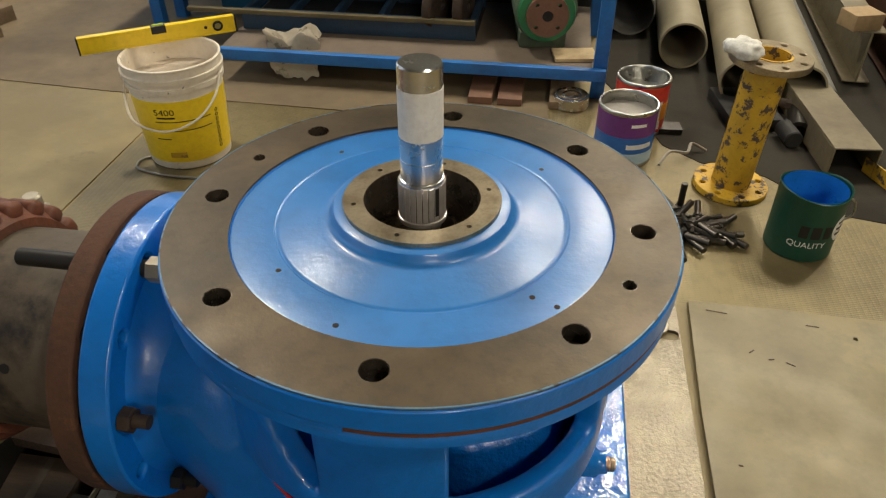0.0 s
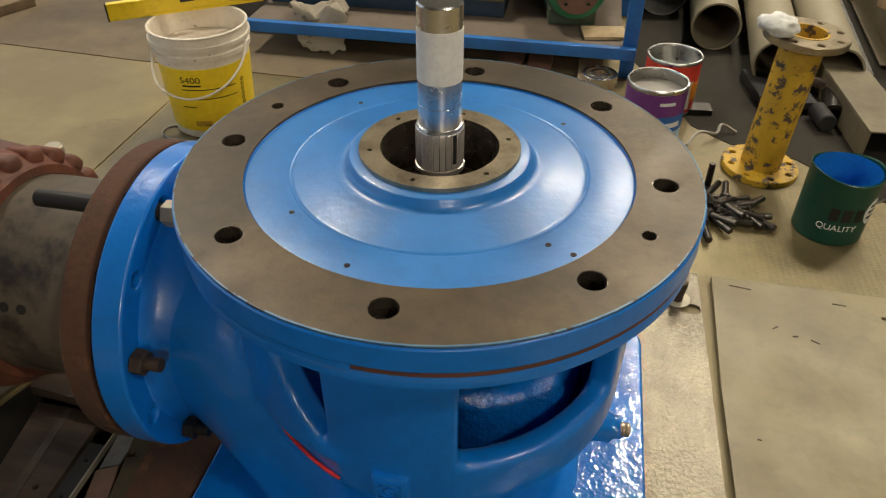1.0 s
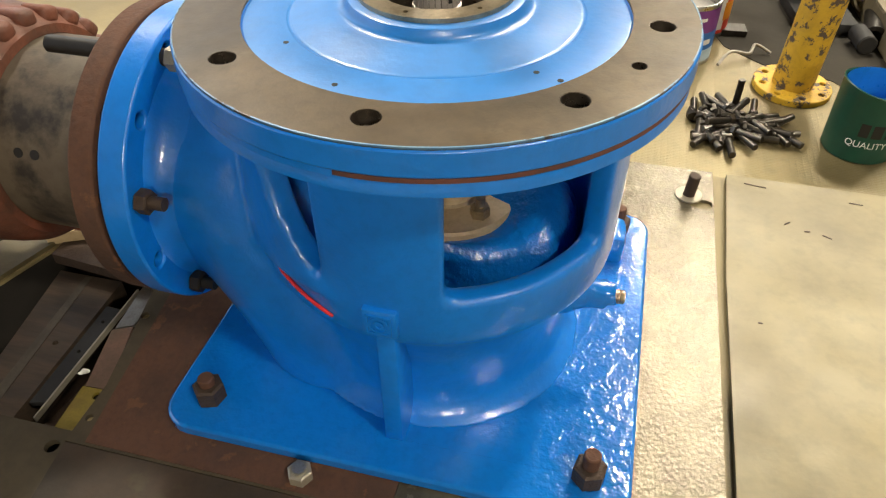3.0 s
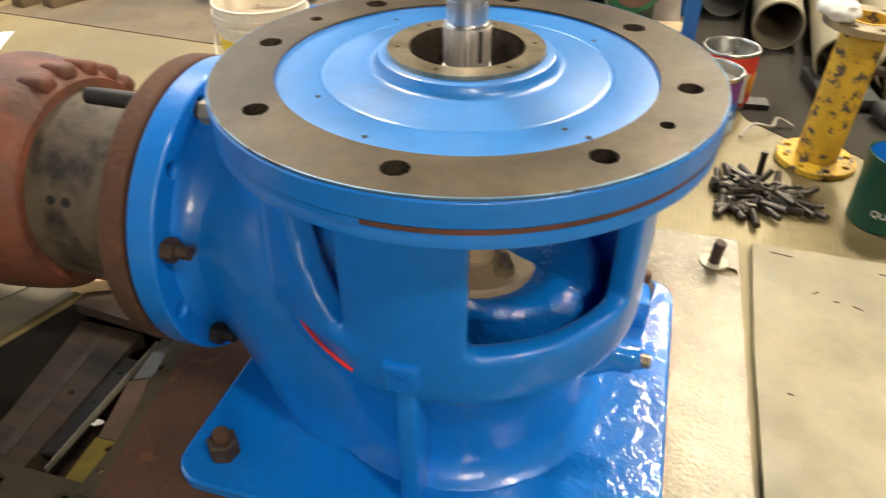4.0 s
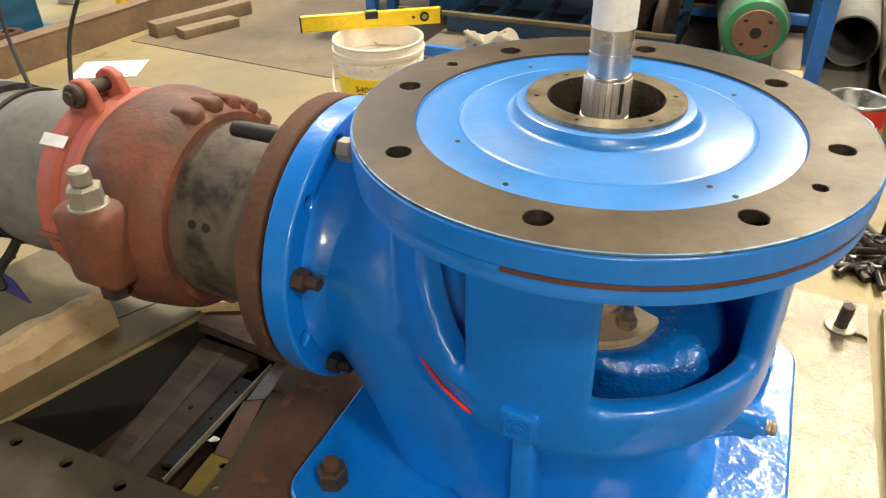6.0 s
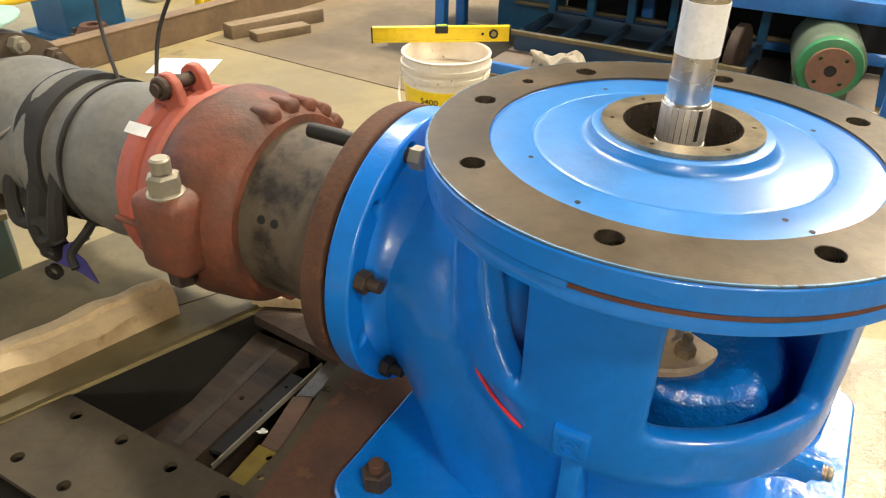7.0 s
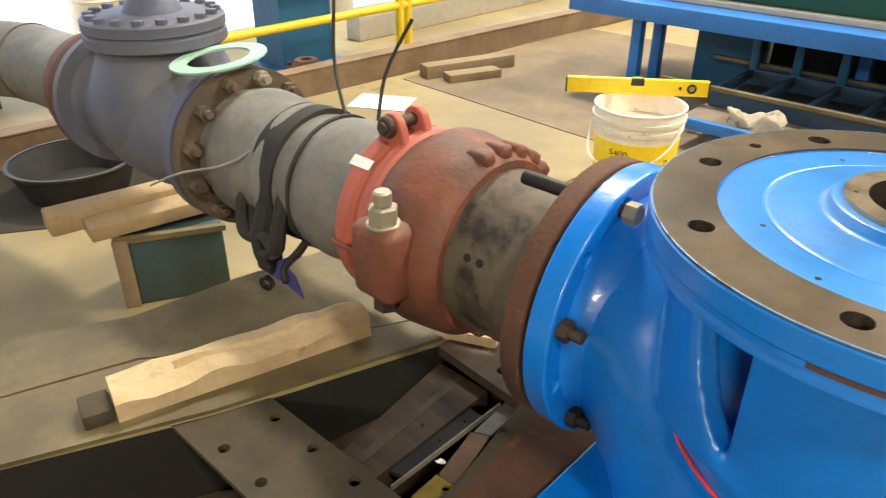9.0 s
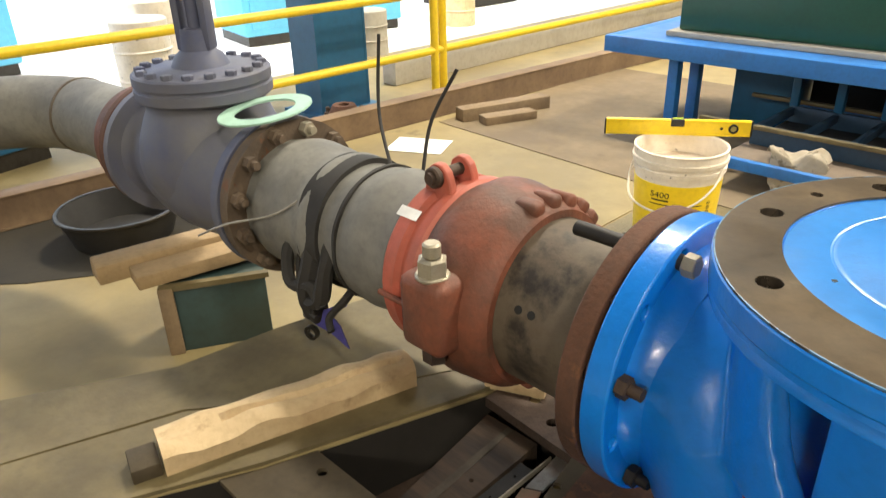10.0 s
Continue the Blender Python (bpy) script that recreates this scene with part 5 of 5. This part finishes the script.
proto = thing("hex_bolt", pose(0.655, 0.90, 0.020, 90, 0, 30), "dark oily hex bolt lying in a pile", "bolt", "bolt pile")
bolt_parts(proto, 0.085, 0.0095, BOLT_STEEL)
rng = random.Random(4)
for k in range(46):
    a, q = rng.uniform(0, 360), math.sqrt(rng.random())
    bx, by = 0.548 + 0.125 * q * math.cos(radians(a)), 0.900 + 0.078 * q * math.sin(radians(a))
    bz = 0.019 + 0.016 * (1 - q) * rng.random() * 2
    copy_thing(proto, BACK @ pose(bx, by, bz, 90 + rng.uniform(-25, 25) * (1 - q), rng.uniform(0, 60), rng.uniform(0, 360)))
upright = copy_thing(proto, BACK @ pose(0.575, 1.02, 0.004, 0, 0, 0))
base = NEAR
anchor = thing("anchor_stud", pose(0.468, 0.535, 0.008), "rusty anchor stud standing in a bright washer", "stud")
part("washer", ring_bm(0.0145, 0.032, 0, 0.005, 32, 0.001), GALV, anchor)
part("stud", put(rod(0.0135, 0, 0.062, 16, 0.002), pose(0, 0, 0, 4, 3, 0)), RUST_DARK, anchor)

base = BACK
# ---- blue rack ----
rack = thing("steel_rack", pose(0, 0, 0), "blue steel bench with a brown lower shelf", "bench")
RX0, RX1, RY0, RY1, RT = -1.66, 0.345, 1.70, 2.42, 0.46
for lx, ly in ((RX1, RY0 + 0.06), (RX1, RY1), (-1.585, 2.15), (-1.585, 2.36), (-0.66, RY1)):
    part("leg", box(lx - 0.025, lx + 0.025, ly - 0.025, ly + 0.025, 0.0, RT if lx < 0.3 else 0.95, 0.004), RACK_BLUE, rack)
part("front_beam", box(-1.12, RX1 + 0.02, RY0, RY0 + 0.03, 0.085, 0.128, 0.003), RACK_BLUE, rack)
part("shelf", box(-1.12, RX1 - 0.03, RY0 + 0.031, RY1, 0.105, 0.124, 0.002), SHELF, rack)
part("top_beam", box(-1.90, RX1, 2.02, 2.07, 0.40, 0.475, 0.004), RACK_BLUE, rack)
part("end_beam", box(-1.90, -1.85, 2.071, 3.0, 0.40, 0.475, 0.004), RACK_BLUE, rack)
part("top", box(-1.89, RX1, 2.072, 3.0, 0.462, 0.474), RACK_BLUE, rack)
part("rear_panel", box(-1.45, -1.16, 2.5, 2.9, 0.0, 0.40, 0.004), COLUMN_BLUE, rack)
# Black panel and floor sheet added for the dark void beneath the bench.
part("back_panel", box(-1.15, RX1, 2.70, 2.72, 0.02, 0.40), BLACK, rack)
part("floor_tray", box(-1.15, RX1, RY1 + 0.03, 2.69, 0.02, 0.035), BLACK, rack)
part("back_rail", box(-1.12, RX1, RY1 - 0.02, RY1 + 0.02, 0.16, 0.20, 0.003), RACK_BLUE, rack)
tray = thing("steel_tray_frame", pose(0, 0, 0), "dark blue steel frame with cross bars on the shelf", "frame")
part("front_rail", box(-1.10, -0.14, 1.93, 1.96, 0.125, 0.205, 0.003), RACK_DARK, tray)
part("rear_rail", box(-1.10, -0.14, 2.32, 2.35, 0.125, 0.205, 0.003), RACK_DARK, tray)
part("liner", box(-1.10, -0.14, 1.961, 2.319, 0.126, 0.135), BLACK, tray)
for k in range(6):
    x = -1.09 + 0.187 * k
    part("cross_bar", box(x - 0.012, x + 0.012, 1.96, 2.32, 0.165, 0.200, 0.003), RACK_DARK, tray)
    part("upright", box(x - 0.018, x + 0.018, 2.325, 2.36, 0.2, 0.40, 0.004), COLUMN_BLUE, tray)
part("ledge", box(-1.32, -0.14, 1.905, 1.929, 0.195, 0.212, 0.002), SLAB, tray)
part("ledge", box(-1.30, 0.20, 2.37, 2.395, 0.205, 0.222, 0.002), SLAB, tray)
machine = thing("green_machine_base", pose(0, 0, 0), "dark green machine bed standing on the bench", "machine")
part("bed", box(-1.62, 0.30, 2.20, 2.95, 0.50, 0.72, 0.012), GREEN_DARK, machine)
part("skirting", box(-1.66, 0.32, 2.16, 2.98, 0.475, 0.50, 0.004), CONCRETE, machine)
part("table", box(-1.30, 0.30, 2.25, 2.9, 0.72, 0.78, 0.008), SLAB, machine)
gm = thing("green_motor", pose(0.135, 1.83, 0.124, 0, 0, 8), "grimy green motor with a round end flange", "motor")
part("frame", join(put(lathe([(0, 0.03), (0.105, 0.03), (0.118, 0.05), (0.12, 0.36), (0.10, 0.38), (0, 0.38)], 48), pose(0, 0, 0.155, -90, 0, 0)), box(-0.09, 0.09, 0.08, 0.34, 0, 0.06, 0.006)), GREEN_OLD, gm)
part("end_shield", put(lathe([(0, 0.0), (0.085, 0.0), (0.103, 0.006), (0.108, 0.02), (0.108, 0.04), (0, 0.04)], 48), pose(0, 0, 0.155, -90, 0, 0)), GREEN, gm, "brighter green end shield")
part("flange", put(plate(circle(0, 0, 0.078, 48), [circle(0, 0, 0.02, 24)] + bolt_circle(0.058, 4, 45, 0.007), -0.018, 0.0), pose(0, 0, 0.155, -90, 0, 0)), WOOD_RED, gm, "bare brown coupling flange")
# Black plug stands in for the dark inside the hub.
part("hub_hole", put(rod(0.021, -0.012, -0.004, 20), pose(0, 0, 0.155, -90, 0, 0)), BLACK, gm)
for k, (dx, dy) in enumerate(((-0.30, 2.02), (-0.20, 2.03))):
    hd = thing("worn_disc", pose(dx, dy, 0.124, 0, 0, 12 * k), "dark brown worn disc leaning on the shelf", "disc", "discs")
    part("disc", put(ring_bm(0.02, 0.11, -0.02, 0.02, 48, 0.006), pose(0, 0, 0.11, 90, 0, 70)), RUST_DARK, hd)
for k, (wx0, wx1) in enumerate(((-0.13, -0.04), (-0.02, 0.07), (0.17, 0.26))):
    pl = thing("floor_plank", pose(0, 0, 0.004), "red-brown plank lying under the bench", "plank", "planks")
    part("plank", put(roughen(box(wx0, wx1, 1.62, 2.3, 0, 0.03, 0.003), 0.001, 20), Matrix.Identity(4)), WOOD_RED if k < 2 else WOOD_OLD, pl)
pp = thing("cardboard_piece", pose(0.26, 1.83, 0.126, 0, 0, 10), "folded pale cardboard under the motor", "cardboard")
part("card", box(-0.09, 0.07, -0.05, 0.06, 0, 0.012), WOOD, pp)

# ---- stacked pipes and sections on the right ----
structure("dark_floor", plate([(0.50, 1.58), (0.56, 1.40), (0.67, 1.30), (0.86, 1.24), (1.02, 1.05), (1.5, 0.95), (3.2, 0.95), (3.2, 7.0), (0.36, 7.0), (0.36, 1.95)], [], 0.0042, 0.0062), NEAR_BLACK_FLOOR, "dark floor under the stacked steel", "floor")
AIM = 5.0


def long_pipe(x, y, z, r, length, mat, label, turn=AIM, wall=0.008):
    t = thing("steel_pipe", pose(x, y, z, -90, 0, -turn), label, "pipe", "stacked pipes")
    part("tube", lathe([(r - wall, 0), (r - 0.001, 0), (r, 0.001), (r, length), (r - wall, length)], 48, closed=True), mat, t)
    return t


long_pipe(0.495, 2.42, 0.112, 0.105, 5.0, PIPE_GREY, "dark dusty steel pipe lying on the floor", 3)
long_pipe(0.682, 2.07, 0.100, 0.094, 5.0, PIPE_OLIVE, "pale dusty steel pipe lying on the floor", 3)
long_pipe(0.862, 1.74, 0.100, 0.088, 5.0, PIPE_OLIVE, "pale dusty steel pipe lying on the floor")
long_pipe(1.060, 1.735, 0.092, 0.086, 5.0, PIPE_OLIVE, "pale dusty steel pipe lying on the floor")
long_pipe(1.01, 1.50, 0.040, 0.036, 0.5, DARK_STEEL, "thick dark tube end on the floor", 12, 0.015)
long_pipe(1.17, 1.78, 0.045, 0.038, 4.0, PIPE_GREY, "thin grey pipe in the stack")
long_pipe(1.80, 1.75, 0.26, 0.10, 4.5, SLAB, "large olive pipe on the stack")
long_pipe(1.62, 1.55, 0.11, 0.05, 4.0, DARK_STEEL, "dark pipe beneath the stack")


def section(x, y, z, turn, length, w, h, mat, label):
    t = thing("steel_section", pose(x, y, z, 0, 0, -turn), label, "steel section", "stacked sections")
    part("web", box(-0.004, 0.004, 0, length, 0.006, h - 0.006), mat, t)
    part("flange", box(-w / 2, w / 2, 0, length, h - 0.0055, h, 0.001), mat, t)
    part("flange", box(-w / 2, w / 2, 0, length, 0.0, 0.0055, 0.001), mat, t)
    return t


section(1.34, 2.0, 0.02, 5, 4.0, 0.10, 0.20, SECTION_DARK, "olive dusty steel section on edge")
section(1.48, 1.75, 0.01, 5, 4.0, 0.08, 0.24, RUST, "rusty dark steel beam")
trough = thing("steel_channel_length", pose(1.118, 1.275, 0.0065, 0, 0, 4), "olive dusty steel channel lying open side down", "channel")
for name, args in (("web", (-0.072, 0.072, 0, 0.9, 0.094, 0.100)), ("side", (-0.072, -0.066, 0, 0.9, 0, 0.0935)), ("side", (0.066, 0.072, 0, 0.9, 0, 0.0935))):
    part(name, box(*args, 0.0015, 1), SECTION_DARK, trough)
edge = thing("yellow_angle", pose(1.21, 1.21, 0.0065, 0, 0, 20), "yellow edged angle iron piece", "angle iron")
part("angle", join(box(0, 0.004, 0, 0.12, 0, 0.05), box(0.004, 0.04, 0, 0.12, 0, 0.004)), YELLOW_WORN, edge)
scrap = thing("scrap_box", pose(1.30, 2.05, 0.2205, 0, 0, 20), "small pale box on the steel stack", "box")
part("box", roughen(box(-0.06, 0.06, -0.05, 0.05, 0, 0.06, 0.004), 0.003, 20), WOOD_MID, scrap)
clutter = thing("metal_scrap", pose(0.62, 1.30, 0.004, 0, 0, 30), "bent wire and metal scraps by the tins", "scrap")
part("bent_wire", sweep(spline([(-0.10, 0.0, 0.01), (-0.04, 0.03, 0.03), (0.02, 0.02, 0.02), (0.06, 0.05, 0.03), (0.10, 0.02, 0.01)], 6), 0.005, 8), ROPE, clutter)
part("flat_piece", put(box(-0.05, 0.05, -0.02, 0.02, 0, 0.006), pose(0.03, -0.13, 0, 0, 0, 15)), SLAB, clutter)
part("flat_piece", put(box(-0.04, 0.04, -0.03, 0.03, 0, 0.02), pose(0.08, 0.20, 0, 0, 0, -25)), DARK_STEEL, clutter)
dark = thing("dark_gearbox", pose(0.92, 1.66, 0.004, 0, 0, 8), "black greasy casting in the shade", "casting")
part("casting", join(box(-0.14, 0.05, -0.10, 0.18, 0, 0.045, 0.015), put(rod(0.05, 0, 0.11, 24, 0.006), pose(-0.05, 0, 0.05)), put(rod(0.03, 0, 0.1, 20, 0.004), pose(0.03, -0.13, 0.034, 90, 0, 0))), BLACK, dark)

# ---- far left: beam, rail, column, doorway ----
beam = thing("rusty_floor_beam", pose(-2.84, 0.2, 0.004, 0, 0, -4), "long dusty brown steel beam lying on the floor", "beam")
part("web", box(-0.006, 0.006, -4.0, 6.0, 0.008, 0.122), BEAM_BROWN, beam)
part("flange", box(-0.045, 0.045, -4.0, 6.0, 0.122, 0.130, 0.001), BEAM_BROWN, beam)
part("flange", box(-0.045, 0.045, -4.0, 6.0, 0.0, 0.008, 0.001), BEAM_BROWN, beam)
part("face", box(0.0065, 0.040, -4.0, 6.0, 0.0085, 0.1215), BEAM_BROWN, beam)
for k, (wx, wy, wa, wl, wh) in enumerate(((-2.47, 1.95, 72, 0.55, 0.07), (-2.36, 1.86, 68, 0.30, 0.045))):
    w = thing("short_timber", pose(wx, wy, 0.004, 0, 0, wa), "short dark timber offcut on the floor", "timber", "offcuts")
    part("timber", roughen(box(-wl / 2, wl / 2, -0.045, 0.045, 0, wh, 0.004), 0.002, 14, k), WOOD_OLD, w)
sheet_p = tagged(part("paper_sheet", put(roughen(plate(rounded_rect(-0.105, 0.105, -0.14, 0.14, 0.002), [], 0, 0.001), 0.001, 8), Matrix.Identity(4)), PAPER), "white sheet of paper lying on the floor", "paper")
sheet_p.matrix_world = BACK @ pose(-2.405, 1.255, 0.007, 0, 0, 118)

rail = thing("guard_rail", pose(-2.95, 0, 0), "yellow tubular guard rail", "railing")
for py in (1.90, 1.965, 5.0, -3.0):
    part("post", put(rod(0.024, 0.0, 1.08, 20), pose(0, py, 0)), YELLOW_RAIL, rail)
for z in (0.285, 0.60, 1.06):
    part("rail_tube", rod_between((0, -4.5, z + 0.03), (0, 6.5, z), 0.022, 16), YELLOW_RAIL, rail)
col = thing("steel_column", pose(-3.30, 1.42, 0), "deep blue steel column", "column")
part("column", join(box(-0.12, 0.12, -0.17, -0.155, 0, 6.2), box(-0.12, 0.12, 0.155, 0.17, 0, 6.2), box(-0.008, 0.008, -0.155, 0.155, 0, 6.2), box(0.10, 0.118, -0.155, 0.155, 0, 6.2)), COLUMN_BLUE, col)
part("base_plate", box(-0.18, 0.18, -0.22, 0.22, 0, 0.02), COLUMN_BLUE, col)
kerb = structure("kerb", box(-3.55, -3.42, 2.0, 9.0, 0.0, 0.16, 0.01), CONCRETE, "pale concrete kerb behind the rail", "kerb")
for k, (cx, cy, w, d, h, mat, lab) in enumerate(((-5.6, 2.9, 0.7, 1.5, 1.1, CYAN, "cyan painted machine cabinet"), (-5.8, 5.2, 0.8, 0.8, 1.2, CYAN, "cyan painted machine cabinet"), (-6.2, 0.2, 0.8, 0.6, 1.3, CYAN, "cyan painted machine cabinet"), (-3.55, -0.9, 0.3, 1.8, 0.30, COLUMN_BLUE, "low deep blue steel crate"))):
    cab = thing("machine_cabinet", pose(cx, cy, 0, 0, 0, 8 * k - 10), lab, "cabinet", "far machines")
    part("body", box(-w / 2, w / 2, -d / 2, d / 2, 0.08, h, 0.02), mat, cab)
    part("plinth", box(-w / 2 + 0.03, w / 2 - 0.03, -d / 2 + 0.03, d / 2 - 0.03, 0.0, 0.08), DARK_STEEL, cab)
    part("door", box(w / 2, w / 2 + 0.015, -d / 2 + 0.06, d / 2 - 0.06, 0.14, h - 0.08, 0.006), mat, cab)
for k, (dx, dy, r, h, mat) in enumerate(((-4.2, 0.75, 0.16, 0.5, PLASTIC_WHITE), (-4.6, 1.0, 0.16, 0.55, PLASTIC_WHITE), (-4.4, 2.6, 0.14, 0.32, CONCRETE), (-4.8, 4.0, 0.15, 0.4, WOOD))):
    drum = thing("storage_drum", pose(dx, dy, 0), "pale storage drum beyond the rail", "drum", "far drums")
    part("drum", lathe([(0, 0), (r, 0), (r, h * 0.32), (r + 0.008, h * 0.34), (r, h * 0.36), (r, h * 0.65), (r + 0.008, h * 0.67), (r, h * 0.69), (r, h), (r - 0.01, h + 0.008), (0, h)], 36), mat, drum)

base = NEAR
jack = thing("jacking_nut", pose(-0.135, -0.378, 0.0105), "bright hex nut under the pump foot", "nut")
part("nut", hexagon(0.036, 0.0, 0.02, 0.002), GALV, jack)
part("thread", rod(0.011, 0.018, 0.026, 14), STEEL_DULL, jack)
